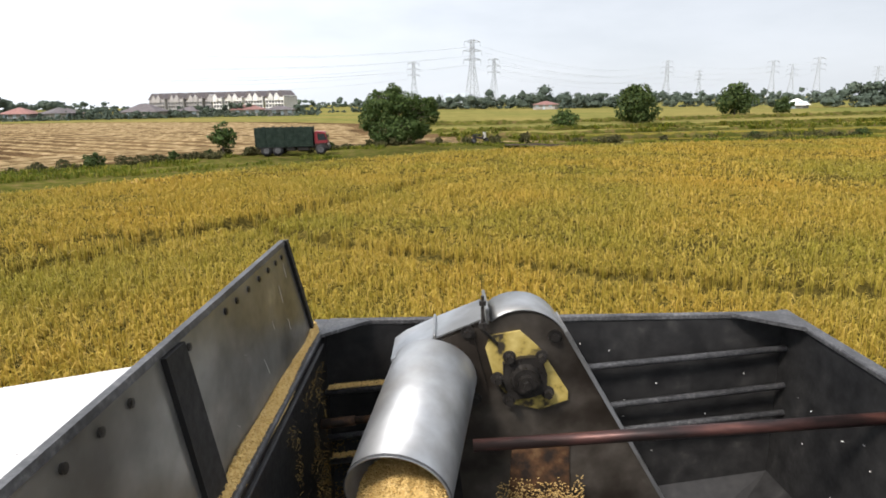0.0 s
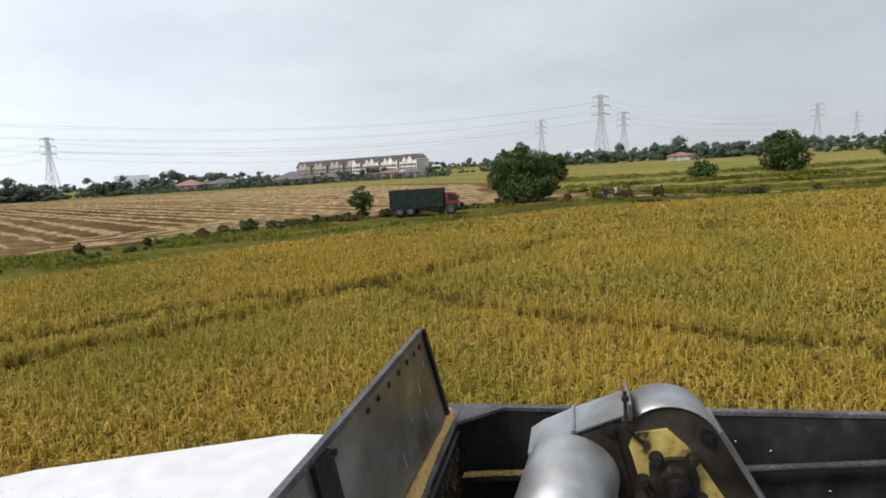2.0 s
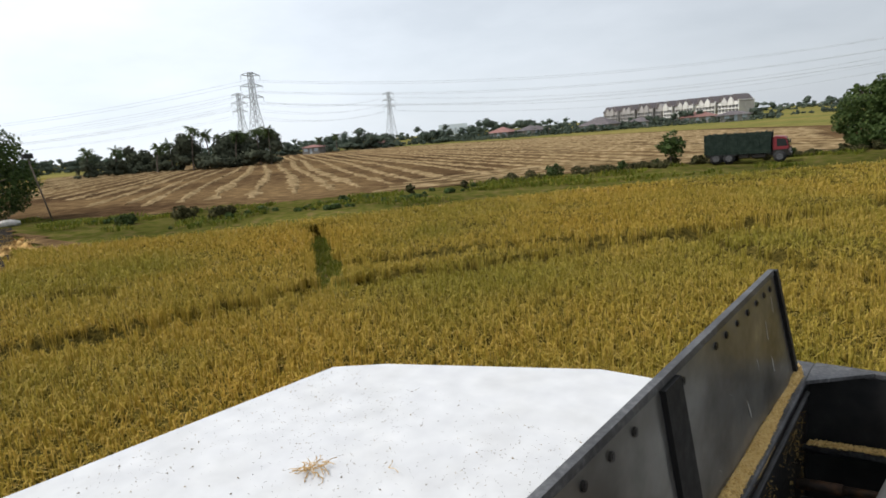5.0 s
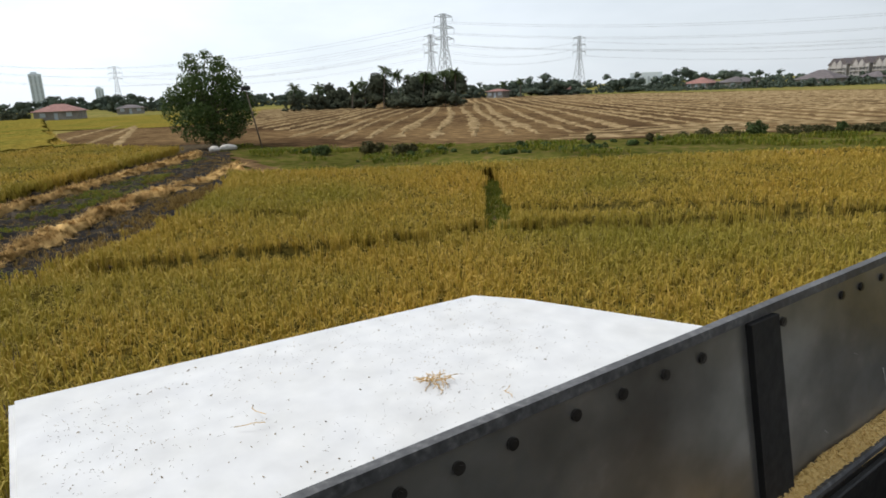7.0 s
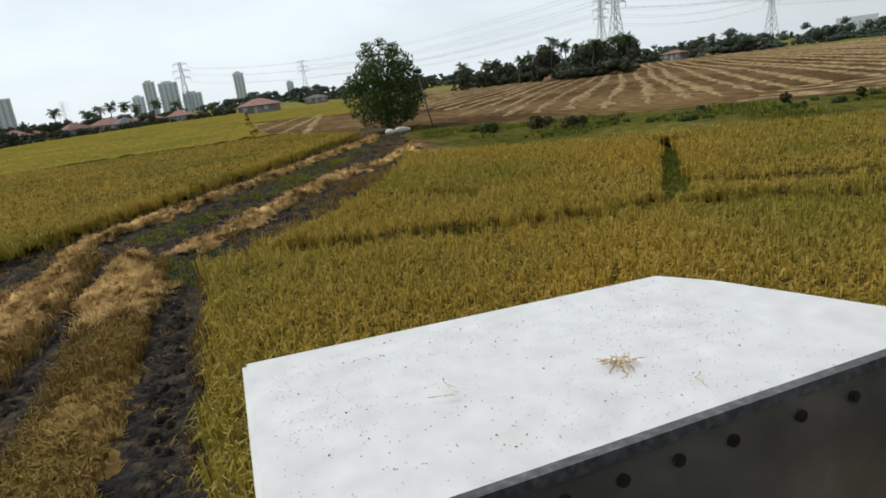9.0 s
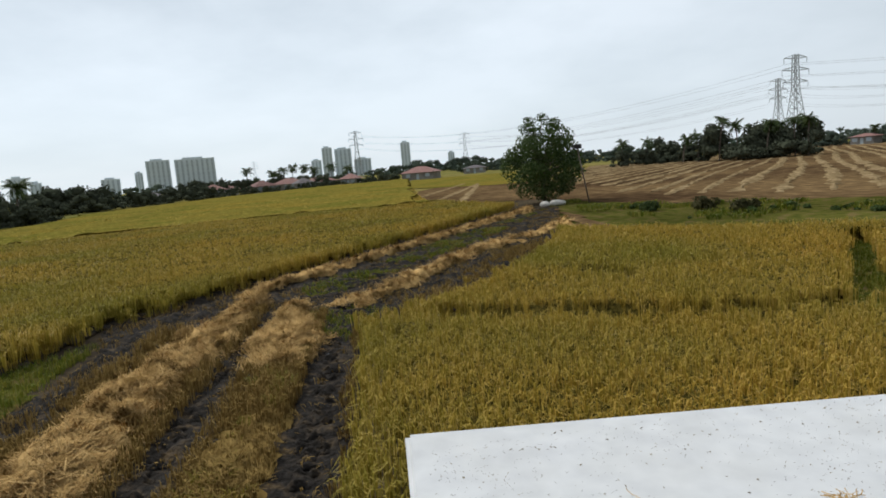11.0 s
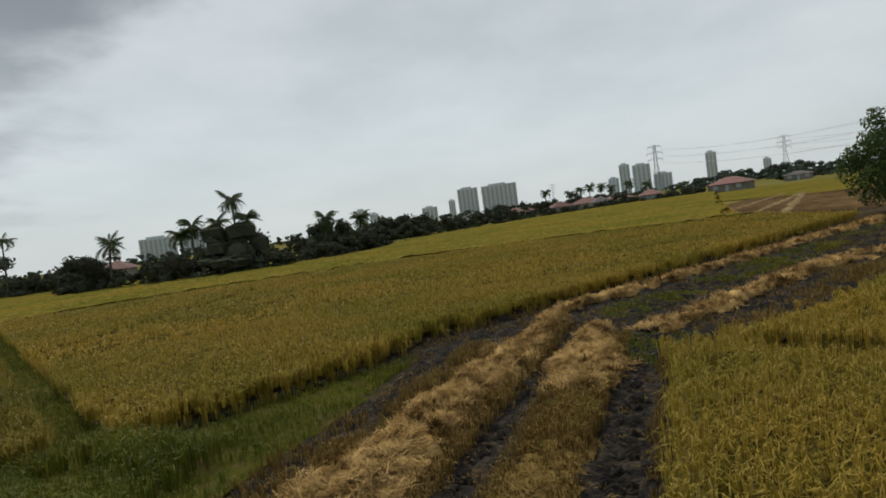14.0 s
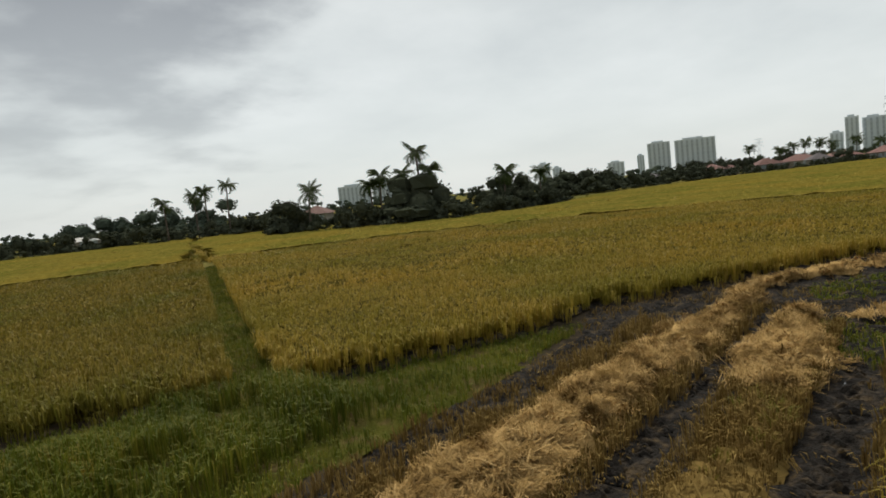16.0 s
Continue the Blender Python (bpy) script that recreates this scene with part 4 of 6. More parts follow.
def make_grain():
    rng = np.random.default_rng(3)
    # heap in the mouth of the spout, spilling out below it
    def heap(u, w):
        x = SPOUT_B.x + u * 0.100 * (1 + np.clip(-w, 0, 1) * 1.2)
        y = SPOUT_B.y + w * 0.8
        z = SPOUT_B.z + 0.022 + 0.022 * u - 0.05 * u * u + np.clip(w, -1, 0) * 0.62 + 0.006 * soft_noise(u * 9, w * 9, 1.0, 2)
        return np.c_[x, y, z]
    n = 6500
    pts = heap(rng.uniform(-0.93, 0.93, n), rng.uniform(-0.30, 0.16, n))
    pts[:, 2] += rng.uniform(0.0, 0.004, n)
    grains(rng, pts, "rice_grain", "golden paddy grain heaped in the spout mouth", 0.0085)
    u, w = np.meshgrid(np.linspace(-0.93, 0.93, 21), np.linspace(-0.30, 0.16, 21), indexing="ij")
    V = heap(u.ravel(), w.ravel())
    i, j = np.meshgrid(np.arange(20), np.arange(20), indexing="ij")
    q = (i * 21 + j).ravel()
    tagged(array_mesh("grain_heap", V, np.c_[q, q + 21, q + 22, q + 1], M_GRAIN, smooth=True), "packed golden paddy grain under the loose kernels", "grain", kind="stuff")
    # along the ledge under the side board
    def ridge(y, t):
        return np.c_[LEFT - 0.012 + t * (0.015 + 0.009 * soft_noise(y, y * 0, 0.21, 9)), y, RIM - 0.004 + 0.03 * np.sin(np.pi * np.clip(t * 0.8 + 0.25, 0, 1)) * (0.75 + 0.35 * soft_noise(y, y * 0, 0.12, 4)) - 0.012 * t]
    n = 6500
    pts = ridge(rng.uniform(-0.3, 1.44, n), rng.random(n))
    pts[:, 2] += rng.uniform(0, 0.004, n)
    grains(rng, pts, "rice_grain", "golden paddy grain lying along the tank ledge")
    y, t = np.meshgrid(np.linspace(-0.3, 1.44, 120), np.linspace(0, 1, 8), indexing="ij")
    i, j = np.meshgrid(np.arange(119), np.arange(7), indexing="ij")
    q = (i * 8 + j).ravel()
    tagged(array_mesh("grain_ridge", ridge(y.ravel(), t.ravel()), np.c_[q, q + 8, q + 9, q + 1], M_GRAIN, smooth=True), "packed golden paddy grain along the tank ledge", "grain", kind="stuff")
    n = 2600
    x = rng.uniform(LEFT + 0.01, -0.02, n)
    k = rng.integers(0, 2, n)
    y = np.where(k == 0, 1.475, 1.466) + rng.uniform(-0.012, 0.012, n)
    z = np.where(k == 0, 3.101, 2.899) + (x - LEFT) * 0.085 + rng.uniform(0, 0.006, n)
    grains(rng, np.c_[x, y, z], "rice_grain", "golden paddy grain lying on a tie bar")


make_grain()


def make_roof_litter():
    rng = np.random.default_rng(11)
    # straw wisps and chaff on the roof
    def wisp(name, at, n, length, label):
        bm = B()
        for _ in range(n):
            a = rng.uniform(0, 2 * math.pi)
            p = Vector((at[0] + rng.normal(0, length * 0.25), at[1] + rng.normal(0, length * 0.25), 2.890 + rng.uniform(0, 0.02)))
            q = p
            for _ in range(3):
                a += rng.uniform(-0.8, 0.8)
                r = q + Vector((math.cos(a), math.sin(a), rng.uniform(-0.15, 0.15))) * length * rng.uniform(0.2, 0.4)
                r.z = max(r.z, 2.891)
                rod(bm, q, r, 0.0012, sides=4, caps=False)
                q = r
        tagged(part(name, bm, M_STRAW), label, "straw", kind="stuff")
    wisp("straw_wisp", (-1.55, 1.0), 34, 0.062, "small tangle of dry straw on the white roof")
    wisp("straw_wisp", (-1.66, 0.47), 2, 0.09, "single dry straw stalk on the white roof")
    wisp("straw_wisp", (-1.35, 1.15), 2, 0.06, "few dry straw stalks on the white roof")
    for n, size, seed in ((1500, 0.0042, 1), (480, 0.0065, 2), (70, 0.011, 3)):
        x, y = rng.uniform(-2.2, -0.45, 3 * n), rng.uniform(-0.1, 1.65, 3 * n)
        k = soft_noise(x, y, 0.35, seed) + rng.uniform(-0.8, 0.8, 3 * n) > 0.25
        x, y = x[k], y[k]
        grains(rng, np.c_[x, y, np.full(len(x), 2.8905)], "chaff", "scattered chaff and husks on the white roof", size, M_STUBTUFT if seed > 1 else M_RUST)


make_roof_litter()

# ---------------------------------------------------------------- tracks, verges, stubble
def mound(line, width, height, step, seed, rough=0.35, taper=True):
    """A low uneven ridge along a line: vertices and quads."""
    pts = [Vector((*p, 0)) for p in line]
    path = []
    for a, b in zip(pts[:-1], pts[1:]):
        k = max(1, int((b - a).length / step))
        path += [a + (b - a) * (i / k) for i in range(k)]
    path.append(pts[-1])
    P = np.array([(p.x, p.y) for p in path])
    # round the corners of the line
    for _ in range(max(3, int(1.2 / step))):
        P[1:-1] = (P[:-2] + 2 * P[1:-1] + P[2:]) / 4
    T = np.gradient(P, axis=0)
    T /= np.linalg.norm(T, axis=1)[:, None]
    N = np.c_[-T[:, 1], T[:, 0]]
    across = np.linspace(-1, 1, 13)
    s = np.arange(len(P)) * step
    wv = width / 2 * (1 + 1.2 * rough * soft_noise(s, s * 0 + seed, 1.7, seed) + 0.5 * rough * soft_noise(s, s * 0 + seed, 0.5, seed + 4))
    X = P[:, None, 0] + N[:, None, 0] * across[None] * wv[:, None]
    Y = P[:, None, 1] + N[:, None, 1] * across[None] * wv[:, None]
    Z = height * (1 - np.abs(across[None]) ** 3.2) * (1 + 0.55 * rough * soft_noise(X, Y, 1.1, seed + 1) + 0.85 * rough * soft_noise(X, Y, 0.3, seed + 3)) + 0.8 * height * rough * soft_noise(X, Y, 0.14, seed + 2)
    if taper:
        Z *= np.clip(np.minimum(s, s[-1] - s) / 1.5, 0, 1)[:, None]
    Z = np.maximum(Z, -0.01) + 0.012
    n, m = X.shape
    i, j = np.meshgrid(np.arange(n - 1), np.arange(m - 1), indexing="ij")
    q = (i * m + j).ravel()
    return np.c_[X.ravel(), Y.ravel(), Z.ravel()], np.c_[q, q + m, q + m + 1, q + 1], P, N, wv


def straw_row(rng, line, width, height, seed, label, density=90, length=0.22, mat=None, step=0.12):
    V, F, P, N, wv = mound(line, width, height, step, seed, 0.6)
    tagged(array_mesh("straw_windrow", V, F, mat or M_STRAW, smooth=True), label, "straw", kind="stuff")
    n = int(len(P) * step * density)
    k = rng.integers(0, len(P), n)
    u = rng.uniform(-1, 1, n)
    x, y = P[k, 0] + N[k, 0] * u * wv[k] + rng.normal(0, 0.06, n), P[k, 1] + N[k, 1] * u * wv[k] + rng.normal(0, 0.06, n)
    z = 0.012 + height * (1 - np.abs(u) ** 3.2) * (1 + 0.19 * soft_noise(x, y, 1.1, seed + 1) + 0.3 * soft_noise(x, y, 0.3, seed + 3)) + 0.28 * height * soft_noise(x, y, 0.14, seed + 2)
    # lying stalks
    # stalks lie in small bunches that share a direction and stand a little proud
    g = rng.integers(0, max(1, n // 22), n)
    ga, ge, gz = rng.uniform(0, 2 * np.pi, g.max() + 1), rng.uniform(-0.15, 0.6, g.max() + 1), rng.uniform(-0.02, 0.07, g.max() + 1)
    first = np.zeros(g.max() + 1, int)
    first[g] = np.arange(n)
    x, y = x[first[g]] + rng.normal(0, 0.075, n), y[first[g]] + rng.normal(0, 0.075, n)
    z = z[first[g]] + gz[g] + rng.normal(0, 0.025, n)
    a, e = ga[g] + rng.normal(0, 0.45, n), ge[g] + rng.normal(0, 0.25, n)
    L, w = length * rng.uniform(0.6, 1.7, n), 0.012 * rng.uniform(0.6, 1.4, n) * (length / 0.22)
    d = np.c_[np.cos(a) * np.cos(e), np.sin(a) * np.cos(e), np.sin(e)] * L[:, None] / 2
    s = np.c_[-np.sin(a), np.cos(a), np.zeros(n)] * w[:, None] / 2
    c = np.c_[x, y, z + 0.02]
    W = np.stack([c - d - s, c - d + s, c + d + s, c + d - s], 1).reshape(-1, 3)
    tagged(array_mesh("loose_straw", W, np.arange(4 * n).reshape(-1, 4), mat or M_STRAW), label, "straw", kind="stuff")


def strip_grid(name, poly, step, material, label, z0, amp, size, seed, category="ground"):
    """An uneven patch of ground inside an outline."""
    xs, ys = [p[0] for p in poly], [p[1] for p in poly]
    gx, gy = np.arange(min(xs), max(xs) + step, step), np.arange(min(ys), max(ys) + step, step)
    X, Y = np.meshgrid(gx, gy, indexing="ij")
    ok = inside(X.ravel(), Y.ravel(), poly).reshape(X.shape)
    Z = z0 + amp * soft_noise(X, Y, size, seed) + 0.6 * amp * soft_noise(X, Y, size * 0.47, seed + 1) + 0.35 * amp * soft_noise(X, Y, size * 0.2, seed + 2)
    Z = np.maximum(Z, 0.006)
    cell = ok[:-1, :-1] & ok[1:, :-1] & ok[:-1, 1:] & ok[1:, 1:]
    i, j = np.nonzero(cell)
    idx = np.arange(X.size).reshape(X.shape)
    F = np.c_[idx[i, j], idx[i + 1, j], idx[i + 1, j + 1], idx[i, j + 1]]
    used = np.unique(F)
    remap = np.zeros(X.size, int)
    remap[used] = np.arange(len(used))
    return tagged(array_mesh(name, np.c_[X.ravel(), Y.ravel(), Z.ravel()][used], remap[F], material, smooth=True), label, category, kind="structure")


def tufts(rng, poly, spacing, count, h, width, material, label, name="grass", keep=None, near=0, far=400, droop=0.7, spread=None):
    x, y = scatter(rng, poly, spacing, near, far)
    if keep is not None:
        k = keep(x, y)
        x, y = x[k], y[k]
    hh = h * (1 + 0.35 * soft_noise(x, y, 1.3, 21))
    ob = blades(rng, x, y, np.full(len(x), 0.01), count, hh, width, spread or spacing * 0.8, droop, name, material)
    return tagged(ob, label, "grass", kind="stuff")


def make_tracks():
    rng = np.random.default_rng(21)
    # churned mud lanes of the cut swath
    swath = [(7, -0.9), (-14.1, -0.9), (-14.8, 0.5), (-17, 2.4), (-25, 7.0), (-30, 8.4), (-48, 13.5), (-50, 10.6), (-37.5, 2.9), (-25, -4.6), (-18.6, -8.6), (-15, -7.2), (7, -7.6)]
    strip_grid("mud_track", swath, 0.10, M_MUD, "churned wet black mud of the harvested track", 0.05, 0.105, 0.42, 31)
    # water in the hollows of the wheel marks
    for lane in ([(-12.2, -1.45), (-15.8, -1.4), (-15.8, -1.7), (-12.2, -1.7)], [(-9, -3.6), (-11, -3.55), (-11, -3.8), (-9, -3.8)]):
        tagged(ring("puddle", lane, 0.0082, M_WATER, "shallow dark water in the wheel marks", "water"), kind="structure")
    # ribs pressed by the crawler's lugs along the two wheel marks
    for y0, y1, seed in ((-1.85, -1.25, 1), (-4.05, -3.45, 2)):
        V, F = [], []
        for k in range(150):
            x = 3.0 - k * 0.125 + rng.normal(0, 0.015)
            if rng.random() < 0.2:
                continue
            a, b = y0 + rng.uniform(0, 0.2), y1 - rng.uniform(0, 0.2)
            h, lean = rng.uniform(0.05, 0.13), rng.normal(0, 0.05)
            m = 8
            for i in range(m + 1):
                u = i / m
                y, z = a + (b - a) * u, 0.035 + h * (0.55 + 0.45 * math.sin(9 * u + k)) * min(1, 5 * u, 5 * (1 - u))
                xx = x + lean * u + rng.normal(0, 0.012)
                V += [(xx - 0.05, y, 0.02), (xx - 0.012, y, z), (xx + 0.018, y, z * 0.95), (xx + 0.055, y, 0.02)]
                if i:
                    q = len(V) - 8
                    F += [(q + j, q + j + 1, q + j + 5, q + j + 4) for j in range(3)]
        tagged(array_mesh("lug_prints", np.array(V), np.array(F), M_MUD, smooth=True), "ribbed crawler prints pressed into wet mud", "mud", kind="stuff")
    soft = lambda x, y: soft_noise(x, y, 0.8, 40) + rng.uniform(-0.7, 0.7, len(x)) > -0.45
    # cut stalks left between the wheel marks
    for lane in ([(7, -0.9), (-18, -0.9), (-18, -1.15), (7, -1.2)], [(7, -1.95), (-17.5, -1.95), (-17.5, -3.1), (7, -3.1)], [(7, -5.6), (-10, -5.4), (-12.5, -6.2), (-11, -7.3), (7, -7.4)]):
        tufts(rng, lane, 0.15, 8, 0.28, 0.018, M_STUBTUFT, "short brown rice stubble left standing", "stubble", soft, droop=0.3)
    tufts(rng, swath, 0.2, 5, 0.16, 0.02, M_STUBTUFT, "trampled straw bits pressed into the mud", "stubble", lambda x, y: (soft_noise(x, y, 0.7, 41) > -0.25) & ~((y > -2.0) & (y < -1.15) & (rng.random(len(x)) < 0.75)) & (rng.random(len(x)) < 0.75), droop=1.3, spread=0.2)
    # ragged uncut stubble beside the wheel marks
    ragged = lambda x, y: soft_noise(x, y, 0.7, 43) + rng.uniform(-0.6, 0.6, len(x)) > -0.25
    for lane in ([(7, -4.2), (-18.5, -3.75), (-18.5, -4.15), (7, -4.7)], [(7, -1.98), (-17.5, -1.98), (-17.5, -2.2), (7, -2.2)], [(7, -2.95), (-17.5, -3.0), (-17.5, -3.3), (7, -3.3)], [(7, -5.9), (-17, -5.6), (-17, -6.4), (7, -6.6)]):
        tufts(rng, lane, 0.13, 9, 0.36, 0.016, M_STUBTUFT, "ragged brown stubble beside the wheel marks", "stubble", ragged, droop=0.6)
    straw_row(rng, [(7, -5.4), (-8, -5.1), (-14, -4.8), (-19.9, -4.4)], 1.3, 0.34, 3, "thick pale windrow of cut straw beside the mud", 2300, 0.20)
    straw_row(rng, [(-20.3, -5.0), (-23, -4.2), (-27, -1.5), (-31.8, 1.4), (-44.3, 9.3), (-48, 11.2)], 0.9, 0.22, 5, "long pale windrow of straw curving to the tree", 420, 0.26)
    straw_row(rng, [(7, -2.55), (-8, -2.5), (-14, -2.5)], 0.8, 0.13, 7, "brown trampled straw between two mud lanes", 260, 0.2, mat=M_STUBTUFT)
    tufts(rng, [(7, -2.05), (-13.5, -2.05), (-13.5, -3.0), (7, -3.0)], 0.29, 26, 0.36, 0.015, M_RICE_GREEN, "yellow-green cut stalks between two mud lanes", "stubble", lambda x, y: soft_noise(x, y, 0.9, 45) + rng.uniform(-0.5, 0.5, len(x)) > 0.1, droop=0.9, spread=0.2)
    tufts(rng, [(7, -2.05), (-13.5, -2.05), (-13.5, -3.05), (7, -3.05)], 0.27, 26, 0.40, 0.015, M_STUBTUFT, "bushy brown cut stalks between two mud lanes", "stubble", droop=0.8, spread=0.2)
    straw_row(rng, [(-1.2, -2.85), (-3.5, -2.75), (-5.8, -2.7)], 0.95, 0.22, 11, "pale clumps of cut straw between two mud lanes", 1500, 0.20)
    straw_row(rng, [(-12.5, -2.6), (-15, -2.75), (-18.2, -3.0)], 1.5, 0.26, 8, "pale heap of cut straw between two mud lanes", 2300, 0.20)
    straw_row(rng, [(-17.8, -1.6), (-19.8, -0.3), (-23.6, 1.8), (-27.1, 3.6), (-30, 6.4)], 0.9, 0.22, 9, "pale windrow of straw along the rice edge", 450, 0.26)
    straw_row(rng, [(-30, 6.4), (-33, 8.5), (-38, 11)], 0.6, 0.15, 10, "thin pale straw along the rice edge", 160, 0.28)
    # green growth between the two windrows and beside the track
    grassy = lambda x, y: soft_noise(x, y, 1.4, 50) > -0.35
    tufts(rng, [(-19.5, -2.6), (-24, 0.2), (-32, 5.2), (-46, 11.8), (-44, 10.2), (-31.5, 2.3), (-26, -0.6), (-22, -3.4)], 0.24, 8, 0.2, 0.03, M_GRASS, "low green weeds between the straw rows", keep=grassy)
    tufts(rng, [(-15.6, -0.6), (-17.2, 1.9), (-25, 6.5), (-29, 8.2), (-29, 7), (-23.8, 3.4), (-18.6, 0.8)], 0.2, 8, 0.26, 0.022, M_STUBTUFT, "ragged brown stubble beside the straw row", "stubble", ragged, droop=0.6)
    tufts(rng, [(-14.2, -1.2), (-16, 0.6), (-18.5, -1.4), (-17.8, -2.8), (-15.5, -2.4)], 0.22, 8, 0.2, 0.022, M_GRASS, "green weeds at the corner of the crop", keep=grassy)
    green = [(7, -18.2), (-6.2, -14), (-8.8, -12.8), (-10.4, -11.2), (-15.0, -9.0), (-16.5, -7.7), (-12, -7.3), (7, -7.7), (7, -9)]
    strip_grid("grass_verge", green, 0.3, M_GRASS_GROUND, "green grassy verge beside the cut track", 0.02, 0.04, 1.2, 33)
    tufts(rng, green, 0.2, 7, 0.22, 0.018, M_GRASS, "short bright green grass on the verge", keep=lambda x, y: soft_noise(x, y, 1.5, 55) > -0.75)
    tufts(rng, [(7, -18.2), (-6.2, -14), (-8.6, -13), (-9.6, -11.6), (-9.8, -8.6), (7, -7.9), (7, -9)], 0.2, 12, 0.62, 0.017, M_GRASS, "tall green grass clump at the field corner", keep=lambda x, y: (soft_noise(x, y, 1.0, 57) > 0.0), droop=0.9)
    tufts(rng, [(4, -17), (-5, -14.4), (-7, -12.4), (-5.5, -9.8), (0, -9.5), (4, -11)], 0.22, 12, 0.42, 0.014, M_RICE, "yellowing weeds at the field corner", keep=lambda x, y: (soft_noise(x, y, 0.9, 58) > 0.1), droop=0.9)
    for line, w in ((TRENCH_1, 0.5), (TRENCH_2, 0.6)):
        (x1, y1), (x2, y2) = line[0], line[1]
        if line is TRENCH_1:
            x2, y2 = x2 - 0.75, y2 + 0.57
        L = math.hypot(x2 - x1, y2 - y1)
        nx, ny = -(y2 - y1) / L * w, (x2 - x1) / L * w
        poly = [(x1 + nx, y1 + ny), (x2 + nx, y2 + ny), (x2 - nx, y2 - ny), (x1 - nx, y1 - ny)]
        tagged(ring("trench_bed", poly, 0.02, M_GRASS_GROUND, "grassy trench through the rice crop"), kind="structure")
        tufts(rng, poly, 0.18 if line is TRENCH_1 else 0.24, 8, 0.19, 0.02, M_GRASS, "green grass filling the trench", droop=0.8)
    # dark wet foot along the edges of the standing crop is bare mud
    strip_grid("mud_edge", [(-50, 10.4), (-37.5, 3.1), (-25, -4.4), (-18.6, -8.4), (-15.2, -8.7), (-10.6, -11.0), (-9.5, -12.2), (-10.2, -12.8), (-11.5, -12.0), (-15.5, -9.9), (-19, -9.6), (-26, -5.8), (-38, 1.7), (-50.5, 8.8)],
               0.25, M_MUD, "bare wet mud along the crop edge", 0.025, 0.03, 0.6, 36)


make_tracks()

# verge between the rice and the stubble: track, ditch and bank
EDGE_NEAR = [(-49.5, 12.8), (-38, 10.5), (-30.2, 8.6), (-26.5, 12.3), (-22.5, 17.6), (-20.7, 20.4), (-16.2, 27.4), (-12, 32.5), (-6.5, 38.0), (0.3, 43.5), (12.3, 47.5), (30, 49), (95, 54.5)]
EDGE_FAR = [(95, 64), (30, 59), (12, 58), (2, 59), (-4.5, 59), (-10, 55), (-17, 49.5), (-24, 43.5), (-31, 33), (-39, 24), (-45, 18), (-54, 17)]


def along(line, t):
    """A point on a polyline, t from 0 to 1."""
    P = [Vector((*p, 0)) for p in line]
    L = [(b - a).length for a, b in zip(P[:-1], P[1:])]
    s = t * sum(L)
    for a, b, l in zip(P[:-1], P[1:], L):
        if s <= l:
            return a + (b - a) * (s / l)
        s -= l
    return P[-1]


def between(t, u):
    """A point on the verge: t along it, u from the rice (0) to the stubble (1)."""
    return along(EDGE_NEAR, t) * (1 - u) + along(EDGE_FAR[::-1], t) * u


def band(u0, u1, t0=0.0, t1=1.0, k=60):
    a = [between(t0 + (t1 - t0) * i / k, u0) for i in range(k + 1)]
    b = [between(t0 + (t1 - t0) * i / k, u1) for i in range(k + 1)]
    return [(p.x, p.y) for p in a + b[::-1]]


def out_at(az, d, eye=(0, 0)):
    return (eye[0] - d * math.sin(radians(az)), eye[1] + d * math.cos(radians(az)), 0.0)


